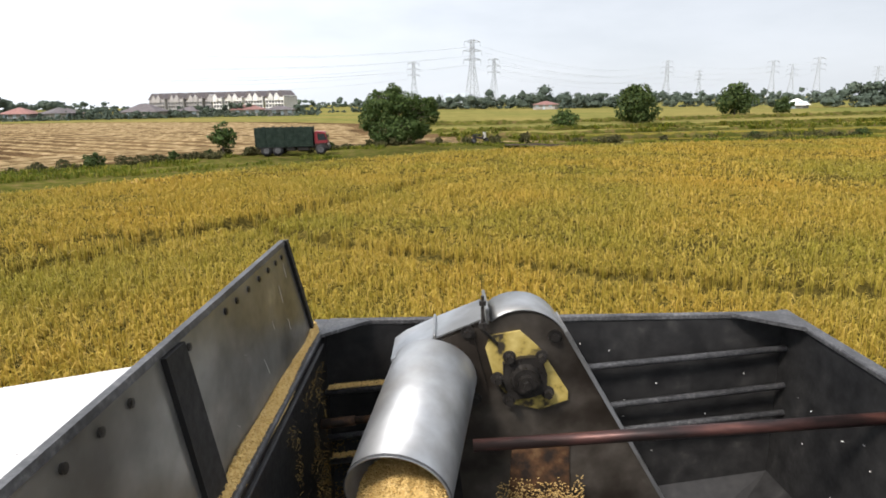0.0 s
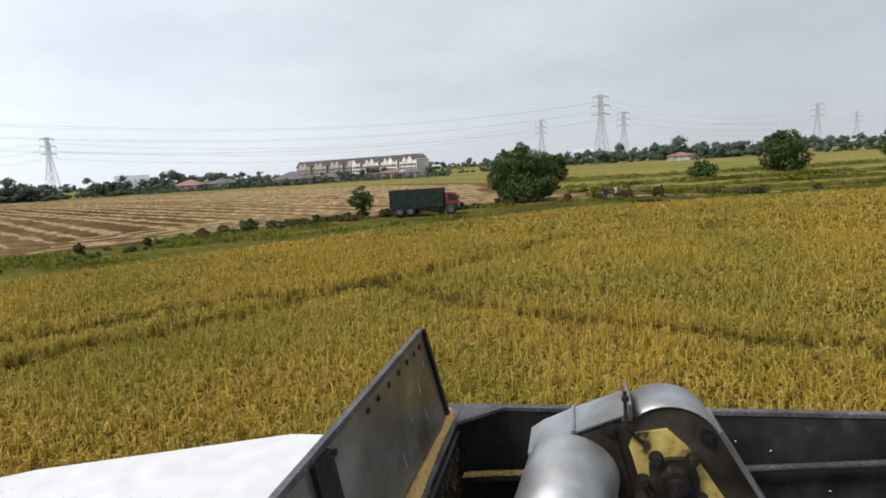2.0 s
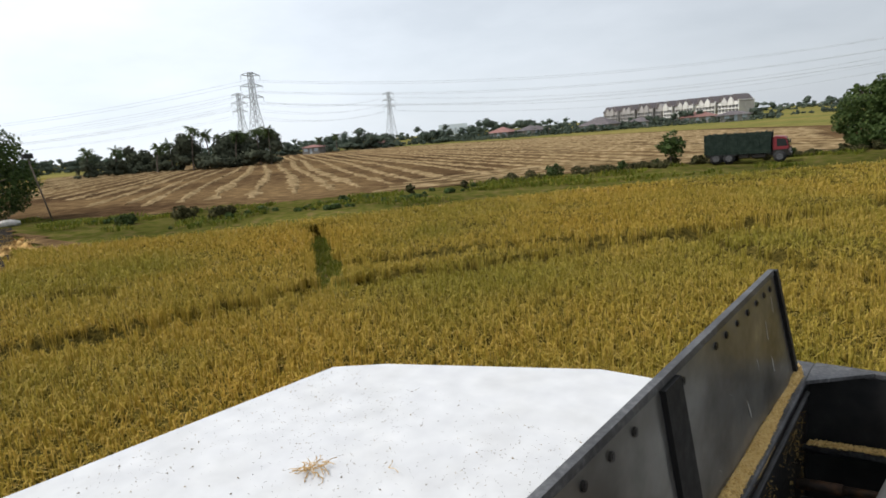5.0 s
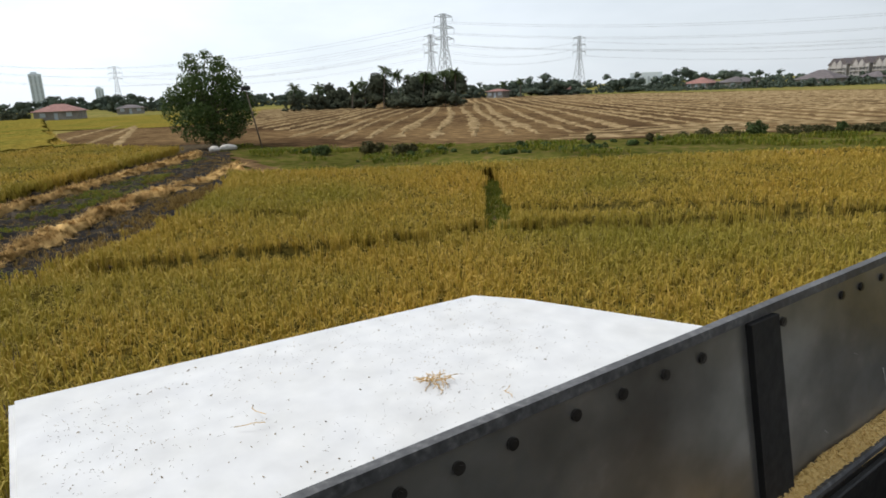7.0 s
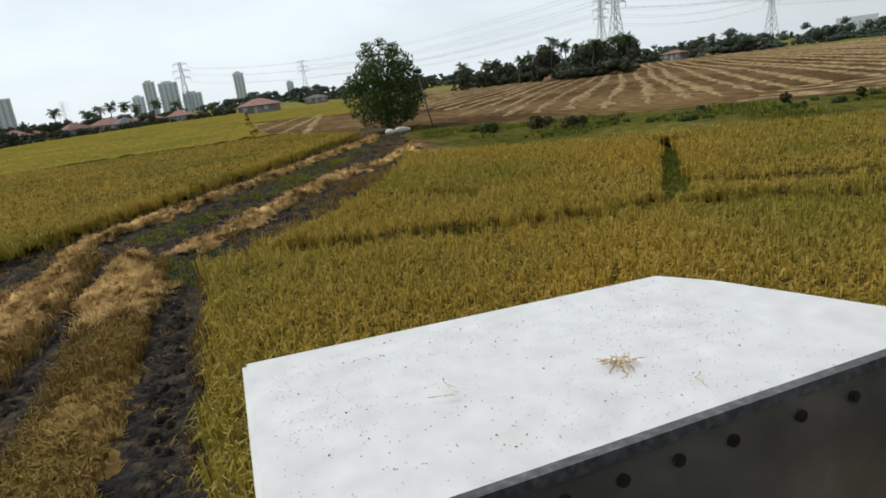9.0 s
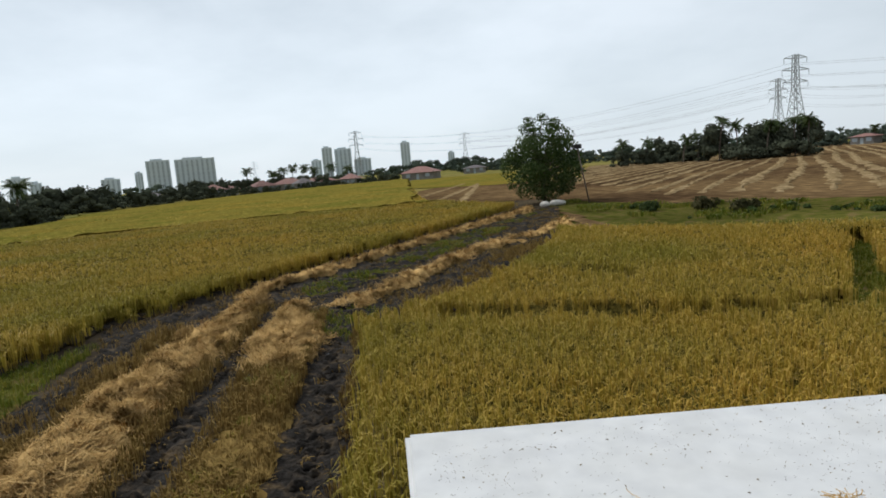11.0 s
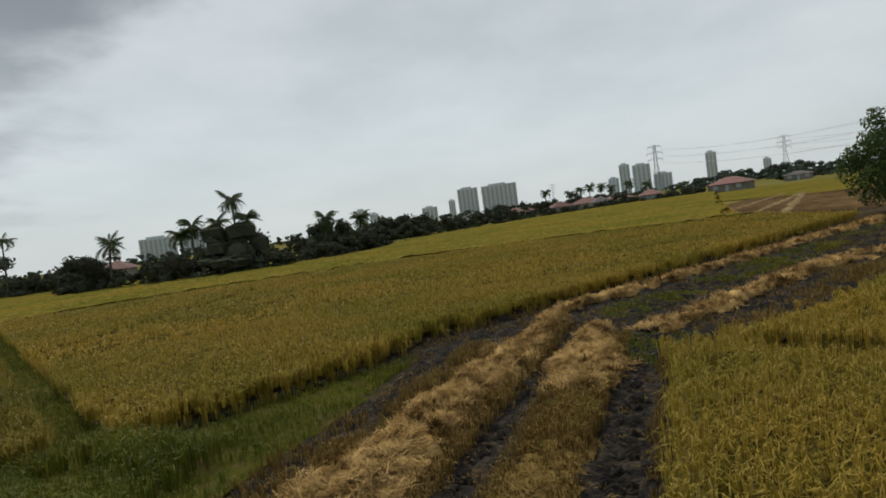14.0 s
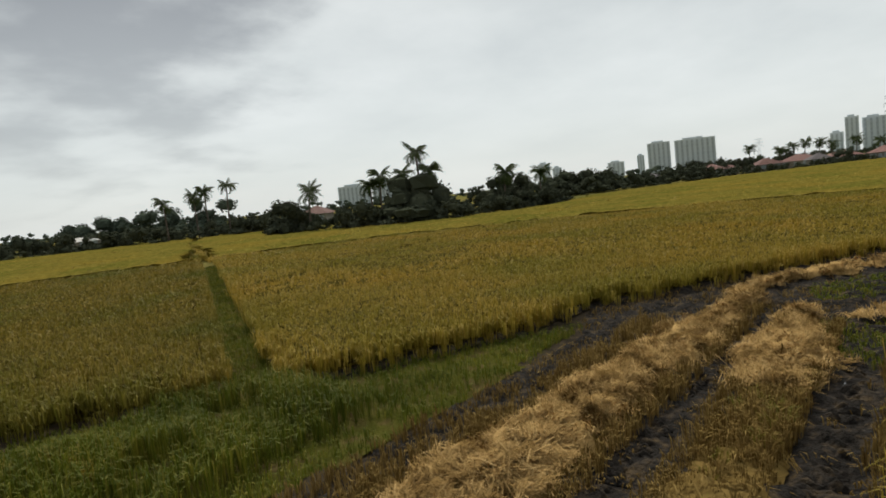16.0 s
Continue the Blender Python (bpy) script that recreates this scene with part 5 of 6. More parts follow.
def make_verge():
    rng = np.random.default_rng(5)
    strip_grid("verge", EDGE_NEAR + EDGE_FAR, 0.7, M_GRASS_GROUND, "grassy verge with a dirt track between rice and stubble", 0.04, 0.06, 2.5, 61)
    strip_grid("dirt_track", band(0.05, 0.19, 0.0, 0.62), 0.5, M_STUBBLE, "pale brown dirt track along the rice", 0.13, 0.02, 1.5, 63)
    line = [tuple(between(t / 40, 0.03)[:2]) for t in range(3, 27)]
    straw_row(rng, line, 0.7, 0.22, 13, "pale straw and cut stalks along the track", 60, 0.35, step=0.3)
    tufts(rng, band(0.36, 0.95, 0.0, 0.66), 0.5, 8, 0.34, 0.06, M_GRASS, "green grass on the ditch bank", keep=lambda x, y: soft_noise(x, y, 3.0, 66) > 0.2, far=90)
    tufts(rng, band(0.1, 0.9, 0.62, 0.9), 0.7, 8, 0.4, 0.09, M_GRASS, "green grass on the far bank", keep=lambda x, y: soft_noise(x, y, 3.0, 67) > -0.3, far=90)
    # harvested field beyond
    stub = [(-17, 49.5), (-24, 43.5), (-31, 33), (-39, 24), (-45, 18), (-58, 16), (-66, 7), (-82, -4), (-122, 11), (-232, 18), (-215, 90), (-250, 195), (-185, 190), (-125, 178), (-95, 176), (-40, 148), (-12, 120), (-4, 84), (2, 66), (-4.5, 59), (-10, 55)]
    ring("stubble_field", stub, 0.03, M_STUBBLE, "harvested brown field with rows of straw")
    # straw rows
    def row(line, w, seed):
        V, F, *_ = mound(line, w, 0.09, 1.0, seed, 0.75)
        V[:, 2] += 0.03
        tagged(array_mesh("straw_windrow", V, F, M_OLD_STRAW, smooth=True), "pale straw windrow across the harvested field", "straw", kind="stuff")
    # headland rows along the bank
    for k, u in enumerate((1.10, 1.26, 1.42, 1.60)):
        row([tuple(between(0.16 + 0.34 * i / 30, u + 0.02 * math.sin(i * 1.1 + k))[:2]) for i in range(31)], 0.9, 150 + k)
    # all the other rows run one way across the field, a harvester's width apart
    heading, across = Vector((-0.809, 0.588, 0)), Vector((0.588, 0.809, 0))
    for k in range(66):
        c = -62 + 2.85 * k + rng.uniform(-0.5, 0.5)
        run = np.arange(10.0, 262.0, 3.0)
        px = across.x * c + heading.x * run + 0.5 * np.sin(run / 17 + k) * across.x
        py = across.y * c + heading.y * run + 0.5 * np.sin(run / 17 + k) * across.y
        ok = inside(px, py, stub) & (off_line(px, py, stub + stub[:1]) > 6.0)
        ok &= ~((px < -62) & (py < 22 - 0.06 * px))
        line = [(float(x), float(y)) for x, y in zip(px[ok], py[ok])]
        if len(line) > 4:
            row(line, 0.75 + 0.007 * abs(c) + rng.uniform(-0.15, 0.25), 70 + k)


make_verge()
ring("far_paddy", [(-126, 5), (-236, 11), (-222, 75), (-112, 36), (-108, 19)], 0.085, M_CANOPY, "yellow rice field far behind the lone tree", "crop")
ring("far_stubble", [(-64, 9), (-80, -4), (-120, 12), (-170, 17), (-160, 24), (-118, 20), (-70, 14)], 0.045, M_STUBBLE, "strip of brown stubble between yellow fields")
for k, (a, b) in enumerate((((-66, 8), (-118, 18)), ((-74, 2), (-130, 17)), ((-70, 5.5), (-124, 19)))):
    V, F, *_ = mound([a, b], 1.0, 0.10, 1.2, 120 + k)
    tagged(array_mesh("straw_windrow", V, F, M_OLD_STRAW, smooth=True), "pale straw windrow between yellow fields", "straw", kind="stuff")
# yellow-green fields to the right of the lone bushes
ring("green_field", [(8, 60), (30, 60), (95, 66), (120, 120), (40, 92), (14, 84)], 0.05, M_CANOPY, "yellow-green rice field beyond the bank", "crop")
strip_grid("dark_bund", [(4, 52), (12.3, 48.6), (30, 50), (95, 55.5), (95, 57.5), (30, 52.5), (12, 51.5), (5, 54)], 0.6, M_SOIL, "dark low bank between two fields", 0.3, 0.08, 2, 71)


def make_right_fields():
    """Strips of paddies, a brown plot and grassy bunds beyond the bank."""
    rng = np.random.default_rng(88)
    ring("dull_field", [(-1, 68), (12, 70), (30, 73), (95, 84), (130, 100), (130, 112), (95, 96), (30, 84), (12, 80), (0, 79)], 0.075, M_FALLOW, "dull green paddy strip beyond the bank")
    ring("brown_plot", [(-6, 60.5), (2, 63.5), (9, 67), (14, 71), (8, 77), (-4, 76)], 0.095, M_STUBBLE, "reddish brown ploughed plot beside the bush")
    for k, (line, w, h) in enumerate((([(2, 61), (12, 61), (30, 63), (95, 71)], 1.0, 0.35), ([(0, 70), (12, 71), (30, 74.5), (95, 86)], 0.9, 0.3), ([(-2, 80), (12, 82), (30, 86), (95, 99)], 1.2, 0.4), ([(-10, 104), (20, 108), (60, 118), (120, 140)], 1.6, 0.5))):
        V, F, P, N, wv = mound(line, w, h, 0.7, 200 + k, 0.5)
        V[:, 2] += 0.05
        tagged(array_mesh("grassy_bund", V, F, M_GRASS_GROUND, smooth=True), "low grassy bund between two paddies", "bank", kind="stuff")
        j = rng.integers(0, len(P), 900)
        x, y = P[j, 0] + rng.normal(0, 0.35, 900), P[j, 1] + rng.normal(0, 0.35, 900)
        ok = soft_noise(x, y, 4.0, 210 + k) > -0.2
        ob = blades(rng, x[ok], y[ok], np.full(ok.sum(), 0.15), 7, rng.uniform(0.3, 0.7, ok.sum()), 0.12, 0.35, 0.8, "grass", M_GRASS)
        tagged(ob, "rough grass along a far bund", "grass", kind="stuff")


make_right_fields()

# ---------------------------------------------------------------- trees and bushes
def leaf_cards(rng, blobs, n, size, flat=0.0):
    """Leaves on the shells of ellipsoids: vertices and quads. blobs: centre and radii."""
    vol = np.array([b[1][0] * b[1][2] for b in blobs])
    k = rng.choice(len(blobs), n, p=vol / vol.sum())
    C, R = np.array([b[0] for b in blobs], float)[k], np.array([b[1] for b in blobs], float)[k]
    d = rng.normal(size=(n, 3))
    d /= np.linalg.norm(d, axis=1)[:, None]
    rad = rng.uniform(0.45, 1.08, n) ** 0.6
    p = C + d * R * rad[:, None]
    nrm = d + rng.normal(0, 0.6, (n, 3))
    nrm[:, 2] += flat
    nrm /= np.linalg.norm(nrm, axis=1)[:, None]
    t = np.cross(nrm, rng.normal(size=(n, 3)))
    t /= np.linalg.norm(t, axis=1)[:, None]
    b = np.cross(nrm, t)
    s = size * rng.uniform(0.6, 1.3, n)
    t, b = t * s[:, None] * 0.5, b * s[:, None] * 0.28
    V = np.stack([p - t, p + b, p + t, p - b], 1)
    V = V[V[:, :, 2].min(1) > 0.02].reshape(-1, 3)
    return V, np.arange(len(V)).reshape(-1, 4)


def limbs(rng, height, r, ends, fork=0.35):
    bm = B()
    top = Vector((rng.uniform(-.1, .1), rng.uniform(-.1, .1), height * fork))
    rod(bm, (0, 0, -0.1), top, r, r * 0.75, sides=9)
    for e in ends:
        e = Vector(e)
        mid = top.lerp(e, 0.5) + Vector((rng.uniform(-.2, .2), rng.uniform(-.2, .2), 0.25))
        rod(bm, top, mid, r * 0.5, r * 0.3, sides=7)
        rod(bm, mid, e, r * 0.3, r * 0.1, sides=6)
    return bm


def tree(name, label, at, height, width, leaves, size, seed, material, trunk=0.15, gap=0.0, lobes=14, low=0.1, category="tree", lumps=()):
    rng = np.random.default_rng(seed)
    t = thing(name, label, category, at)
    blobs = []
    for k in range(lobes):
        a = 2.4 * k + rng.uniform(-0.4, 0.4)
        u = (k + 0.5) / lobes
        z = height * (low + (0.93 - low) * u)
        w = width / 2 * math.sin(math.pi * min(0.93, 0.22 + 0.72 * u)) ** 0.7
        r = w * rng.uniform(0.38, 0.64) * (1 - gap)
        q = (w - r) * rng.uniform(0.75, 1.2)
        z *= rng.uniform(0.92, 1.08)
        blobs.append(((q * math.cos(a), q * math.sin(a), z), (r, r, r * rng.uniform(0.6, 0.85))))
    blobs.append(((0, 0, height * 0.55), (width * 0.26, width * 0.26, height * 0.28)))
    if lumps:
        # a crown of named lobes, each broken up into smaller ones
        blobs = []
        for c, r in lumps:
            blobs.append((c, (r, r, r * 0.75)))
            for _ in range(9):
                d = Vector(rng.normal(size=3)).normalized()
                q = r * rng.uniform(0.25, 0.5)
                blobs.append((tuple(Vector(c) + d * r * 0.85), (q, q, q * 0.8)))
    part("trunk", limbs(rng, height, trunk, [b[0] for b in blobs[2::2]]), M_BARK, t)
    V, F = leaf_cards(rng, blobs, leaves, size)
    array_mesh("crown", V, F, material, t)
    return t


tree("lone_tree", "lone leafy tree with an open crown beside the ditch", (-53.5, 13.8, 0), 7.8, 7.2, 15500, 0.23, 1, M_LEAF_LIGHT, 0.20, 0.34, 44, 0.10)
tree("round_bush_tree", "dense dark green bushy tree reaching the ground", (-4.2, 59.2, 0), 5.5, 7.8, 24000, 0.24, 2, M_LEAF_LIGHT, 0.2, 0.30, 44, 0.04,
     lumps=(((-1.7, -0.2, 3.5), 1.35), ((-0.4, 0.3, 4.1), 1.3), ((1.0, -0.3, 3.9), 1.3), ((2.5, 0.2, 3.3), 1.15), ((3.2, 0, 2.6), 0.75), ((-2.5, 0, 2.4), 1.1), ((-1.2, -0.4, 1.5), 1.5), ((0.6, -0.4, 1.5), 1.6), ((1.8, 0.3, 2.0), 1.3),
            ((-0.3, 0.1, 5.1), 0.55), ((-1.9, 0.1, 4.6), 0.45), ((0, 0.9, 2.5), 1.8)))
tree("round_tree", "dark rounded tree alone in the paddy", (32, 105, 0), 6.1, 7.6, 3800, 0.6, 3, M_LEAF, 0.25, 0.0, 16, 0.08)
tree("low_bush", "low green bush on the field bank", (17.3, 90, 0), 2.6, 4.3, 1200, 0.45, 4, M_LEAF_LIGHT, 0.1, 0.0, 10, 0.05, "bush")
tree("broad_tree", "broad dark tree at the field edge", (67, 146, 0), 7.0, 9.5, 2600, 0.8, 5, M_LEAF, 0.3, 0.0, 14, 0.1)
tree("low_bush", "low dark bush beside a broad tree", (79, 148, 0), 3.6, 5.0, 900, 0.7, 6, M_LEAF, 0.12, 0.0, 9, 0.05, "bush")
tree("young_tree", "young slender green tree beside the parked lorry", (-17.2, 49.2, 0), 2.6, 2.4, 900, 0.30, 7, M_LEAF_LIGHT, 0.06, 0.1, 9, 0.35)


def make_shrubs():
    rng = np.random.default_rng(44)
    for t, u, w, h in ((0.255, 0.8, 2.2, 1.3), (0.285, 0.85, 1.3, 1.0), (0.30, 0.95, 1.0, 0.8), (0.32, 0.9, 1.5, 0.9), (0.335, 0.9, 1.2, 1.3), (0.345, 0.92, 1.7, 1.2), (0.36, 0.9, 1.8, 1.0), (0.385, 0.95, 1.0, 0.9),
                       (0.40, 0.92, 1.3, 1.1), (0.41, 0.95, 0.9, 1.2), (0.425, 0.9, 1.3, 0.9), (0.455, 0.85, 1.9, 1.1), (0.47, 0.8, 1.6, 1.5), (0.215, 0.75, 1.0, 0.8), (0.19, 0.8, 1.2, 0.9), (0.165, 0.75, 1.1, 0.6),
                       (0.13, 0.6, 3.0, 0.8), (0.11, 0.65, 3.2, 0.9), (0.09, 0.55, 2.4, 0.8), (0.235, 0.85, 0.9, 0.7), (0.545, 0.8, 1.3, 0.8), (0.52, 0.85, 1.6, 0.9), (0.60, 0.9, 1.8, 1.0), (0.66, 0.85, 2.2, 1.1)):
        p = between(t, u)
        tree("shrub", "low straggly brownish green shrub on the ditch bank", (p.x, p.y, 0.0), h * 0.85, w * (0.8 if t > 0.25 else 0.6), int(420 + 220 * w), 0.18, int(1000 * t), M_LEAF if (int(1000 * t) % 3 == 0) else M_SCRUB, 0.03, 0.1, 6, 0.12, "shrub")["group"] = "shrubs on the ditch bank"


make_shrubs()


def scrub(u, t0, t1, height, leaves, seed, label, thick=1.0):
    """A ragged line of low scrub on the bank."""
    rng = np.random.default_rng(seed)
    blobs = []
    for k in range(int((t1 - t0) * 420)):
        t = rng.uniform(t0, t1)
        if soft_noise(np.array([t * 400.0]), np.array([u * 50.0]), 6.0, seed)[0] < -0.15:
            continue
        p = between(t, u + rng.normal(0, 0.05) * thick)
        h = height * rng.uniform(0.35, 1.1)
        blobs.append(((p.x, p.y, h * 0.45), (h * rng.uniform(0.5, 1.1), h * rng.uniform(0.5, 1.1), h * 0.5)))
    V, F = leaf_cards(rng, blobs, int(leaves * 1.7), 0.17)
    tagged(array_mesh("scrub", V, F, M_SCRUB if height > 0.5 else M_LEAF_LIGHT), label, "scrub", kind="stuff")


scrub(0.92, 0.22, 0.50, 0.62, 8000, 91, "ragged line of low scrub on the ditch bank")
scrub(0.62, 0.06, 0.26, 0.36, 6000, 92, "low green weeds along the ditch", 1.9)
scrub(0.85, 0.50, 0.80, 0.8, 4500, 93, "low scrub along the far bank")


def frond_mesh(rng, bm, root, a, droop, L):
    """One palm frond: a bent spine with hanging leaflets on both sides."""
    prev, rise = Vector(root), rng.uniform(-0.7, 1.25)
    out = Vector((math.cos(a), math.sin(a), 0))
    side = Vector((-math.sin(a), math.cos(a), 0))
    k = 14
    for i in range(k):
        ang = rise - droop * (i / k) ** 1.3 * 2.1
        nxt = prev + (out * math.cos(ang) + Vector((0, 0, math.sin(ang)))) * (L / k)
        w = L * 0.40 * math.sin(math.pi * (0.15 + 0.8 * i / k))
        for s in (1, -1):
            tip = nxt + side * s * w * 0.62 + Vector((0, 0, -w * 0.5)) + out * w * 0.45
            bm.faces.new([bm.verts.new(prev), bm.verts.new(prev.lerp(nxt, 0.9)), bm.verts.new(tip)])
        bm.faces.new([bm.verts.new(prev - side * 0.04), bm.verts.new(prev + side * 0.04), bm.verts.new(nxt + side * 0.03), bm.verts.new(nxt - side * 0.03)])
        prev = nxt


def palm(at, height, seed, spread=2.4, label="tall coconut palm with drooping fronds"):
    rng = np.random.default_rng(seed)
    t = thing("coconut_palm", label, "palm tree", at, group="palms round the fields")
    bend = Vector((rng.uniform(-.8, .8), rng.uniform(-.8, .8), 0))
    bm, prev = B(), Vector((0, 0, -0.1))
    for i in range(1, 7):
        s = i / 6
        nxt = Vector((0, 0, (height - spread * 0.25) * s)) + bend * s * s
        rod(bm, prev, nxt, 0.17 - 0.06 * s + 0.02, 0.17 - 0.06 * s, sides=8)
        prev = nxt
    part("trunk", bm, M_BARK, t)
    bm = B()
    n = 30
    for k in range(n):
        frond_mesh(rng, bm, prev, 2 * math.pi * k / n + rng.uniform(-.2, .2), rng.uniform(0.35, 1.15), spread * rng.uniform(0.8, 1.1))
    part("fronds", bm, M_LEAF, t)
    return t


for k, (az, el, d) in enumerate(((151.7, 2.6, 128), (149.3, 3.0, 132), (148.4, 3.27, 130), (146.7, 3.7, 131), (140.0, 2.5, 92), (134.3, 2.55, 94), (133.5, 3.3, 93), (131.4, 3.2, 90), (129.8, 5.06, 88), (128.6, 3.35, 87),
                                 (122.2, 2.35, 95), (118.9, 2.0, 104))):
    palm(out_at(az + 0.6, d, (-2.35, 0)), 3.9 + d * math.tan(radians(el - 0.6)), 300 + k, 2.3)
for k, (az, el, d) in enumerate(((60.7, 2.45, 160), (59.3, 1.9, 158), (58.2, 1.6, 165), (57.2, 1.8, 156), (56.2, 1.7, 160), (55.2, 2.1, 155), (54.3, 1.9, 152), (62.3, 1.4, 168), (63.5, 1.2, 170), (66.5, 1.1, 180), (68.5, 1.2, 178),
                                 (48.5, 0.95, 255), (50.0, 0.75, 260))):
    palm(out_at(az, d), 3.9 + d * math.tan(radians(el - 0.3)), 330 + k, 2.3)
for k, (az, el) in enumerate(((101.5, 1.25), (99.3, 0.9), (98.4, 1.1), (97.6, 1.3), (96.6, 1.2), (95.8, 1.0), (94.2, 1.1), (92.8, 0.8), (98.9, 0.7))):
    palm(out_at(az + 0.3, 262), 3.9 + 262 * math.tan(radians(el - 0.1)), 360 + k, 2.8)


def woods(line, height, depth, leaves, size, seed, label, material=None, spread=1.0, even=0.58):
    """A belt of far trees as one mass of leaf clumps with an uneven top."""
    rng = np.random.default_rng(seed)
    blobs = []
    L = sum((Vector(b) - Vector(a)).length for a, b in zip(line[:-1], line[1:]))
    height *= 1.18
    leaves, size = int(leaves * 1.1), size * 0.88
    n = max(6, int(L / (height * (0.30 if L < 400 else 0.55))))
    for k in range(n):
        p = along(line, (k + rng.uniform(0, 1)) / n)
        h = height * (even + (1 - even) * float(soft_noise(np.array([p.x]), np.array([p.y]), height * 2.6, seed)[0])) * rng.uniform(0.7, 1.28)
        r = h * rng.uniform(0.45, 0.75) * spread
        off = rng.uniform(-depth, depth) / 2
        q = Vector((p.x, p.y, 0)).normalized() * off
        blobs.append(((p.x + q.x, p.y + q.y, h * 0.55), (r, r, h * 0.5)))
        blobs.append(((p.x - q.x, p.y - q.y, h * 0.22), (r * 1.1, r * 1.1, h * 0.26)))
    # each crown breaks up into smaller lumps
    lumps = []
    for c, r in blobs:
        for _ in range(3):
            d = rng.normal(size=3)
            d /= np.linalg.norm(d)
            f = rng.uniform(0.35, 0.6)
            lumps.append((tuple(np.array(c) + d * np.array(r) * 0.62), tuple(np.array(r) * f)))
    blobs = lumps
    V, F = leaf_cards(rng, blobs, int(leaves * 1.05), size * 0.9)
    # dark inner masses, so that the crowns close behind their leaves
    u, w = np.meshgrid(np.linspace(0, 2 * np.pi, 7)[:-1], np.linspace(0.02, np.pi - 0.02, 4), indexing="ij")
    ball = np.stack([np.cos(u) * np.sin(w), np.sin(u) * np.sin(w), np.cos(w)], -1).reshape(-1, 3)
    i, j = np.meshgrid(np.arange(6), np.arange(3), indexing="ij")
    q = np.stack([i * 4 + j, (i + 1) % 6 * 4 + j, (i + 1) % 6 * 4 + j + 1, i * 4 + j + 1], -1).reshape(-1, 4)
    cores = [np.array(c) + ball * np.array(r) * 0.72 * (1 + 0.15 * rng.normal(size=(24, 1))) for c, r in blobs]
    F = np.concatenate([F] + [q + len(V) + 24 * k for k in range(len(cores))])
    V = np.concatenate([V] + cores)
    V[:, 2] = np.maximum(V[:, 2], 0.01)
    return tagged(array_mesh("far_woods", V, F, material or M_HAZE_LEAF), label, "trees", kind="stuff")


def arc_line(*pts):
    return [out_at(az, d)[:2] for az, d in pts]


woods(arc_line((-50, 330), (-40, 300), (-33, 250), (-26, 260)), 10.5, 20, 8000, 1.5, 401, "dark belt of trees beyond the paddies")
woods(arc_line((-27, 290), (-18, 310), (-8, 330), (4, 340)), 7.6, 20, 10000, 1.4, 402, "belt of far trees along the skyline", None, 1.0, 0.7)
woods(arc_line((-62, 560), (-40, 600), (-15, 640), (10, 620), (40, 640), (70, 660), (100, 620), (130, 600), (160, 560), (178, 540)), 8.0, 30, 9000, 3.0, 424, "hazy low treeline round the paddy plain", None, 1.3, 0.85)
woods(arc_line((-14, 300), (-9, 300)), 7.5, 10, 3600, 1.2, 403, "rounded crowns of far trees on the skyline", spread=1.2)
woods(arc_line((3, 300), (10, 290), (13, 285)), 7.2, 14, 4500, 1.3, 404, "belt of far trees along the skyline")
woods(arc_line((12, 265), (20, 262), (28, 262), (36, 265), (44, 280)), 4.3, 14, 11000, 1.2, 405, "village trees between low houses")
woods(arc_line((11, 236), (16, 238), (22, 240), (28, 244), (37, 250)), 2.1, 8, 5000, 0.9, 421, "low garden trees before the village houses")
woods(arc_line((89, 226), (94, 224), (100, 226), (106, 222)), 3.4, 8, 3600, 0.9, 422, "low garden trees before the village houses", M_THICKET)
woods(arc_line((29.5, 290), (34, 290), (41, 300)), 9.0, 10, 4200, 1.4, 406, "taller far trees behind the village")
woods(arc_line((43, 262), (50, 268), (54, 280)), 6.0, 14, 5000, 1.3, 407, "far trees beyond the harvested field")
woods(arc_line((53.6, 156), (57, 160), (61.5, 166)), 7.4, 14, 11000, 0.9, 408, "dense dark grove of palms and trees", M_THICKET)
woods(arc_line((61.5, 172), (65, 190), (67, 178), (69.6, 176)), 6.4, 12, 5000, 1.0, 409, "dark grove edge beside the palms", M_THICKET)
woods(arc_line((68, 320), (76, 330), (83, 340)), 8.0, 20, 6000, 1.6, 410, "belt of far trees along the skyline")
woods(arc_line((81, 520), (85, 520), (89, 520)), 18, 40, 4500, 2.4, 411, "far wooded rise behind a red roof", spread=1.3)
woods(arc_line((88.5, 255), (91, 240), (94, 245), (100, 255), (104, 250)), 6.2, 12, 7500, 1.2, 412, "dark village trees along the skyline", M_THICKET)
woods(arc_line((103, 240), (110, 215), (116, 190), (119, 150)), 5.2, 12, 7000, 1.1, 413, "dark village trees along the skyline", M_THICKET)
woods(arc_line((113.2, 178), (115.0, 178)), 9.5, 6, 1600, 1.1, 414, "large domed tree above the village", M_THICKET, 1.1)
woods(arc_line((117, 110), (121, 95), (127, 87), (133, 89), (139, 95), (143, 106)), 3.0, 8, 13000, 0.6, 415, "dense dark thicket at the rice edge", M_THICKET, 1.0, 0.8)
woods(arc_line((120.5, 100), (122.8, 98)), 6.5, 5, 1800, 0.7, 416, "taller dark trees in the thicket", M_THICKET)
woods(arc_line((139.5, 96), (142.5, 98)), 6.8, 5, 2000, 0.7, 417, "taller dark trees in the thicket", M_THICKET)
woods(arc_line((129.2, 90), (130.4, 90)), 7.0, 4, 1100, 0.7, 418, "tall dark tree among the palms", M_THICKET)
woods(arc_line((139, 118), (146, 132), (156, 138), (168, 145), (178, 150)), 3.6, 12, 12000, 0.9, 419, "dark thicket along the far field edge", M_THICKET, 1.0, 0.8)
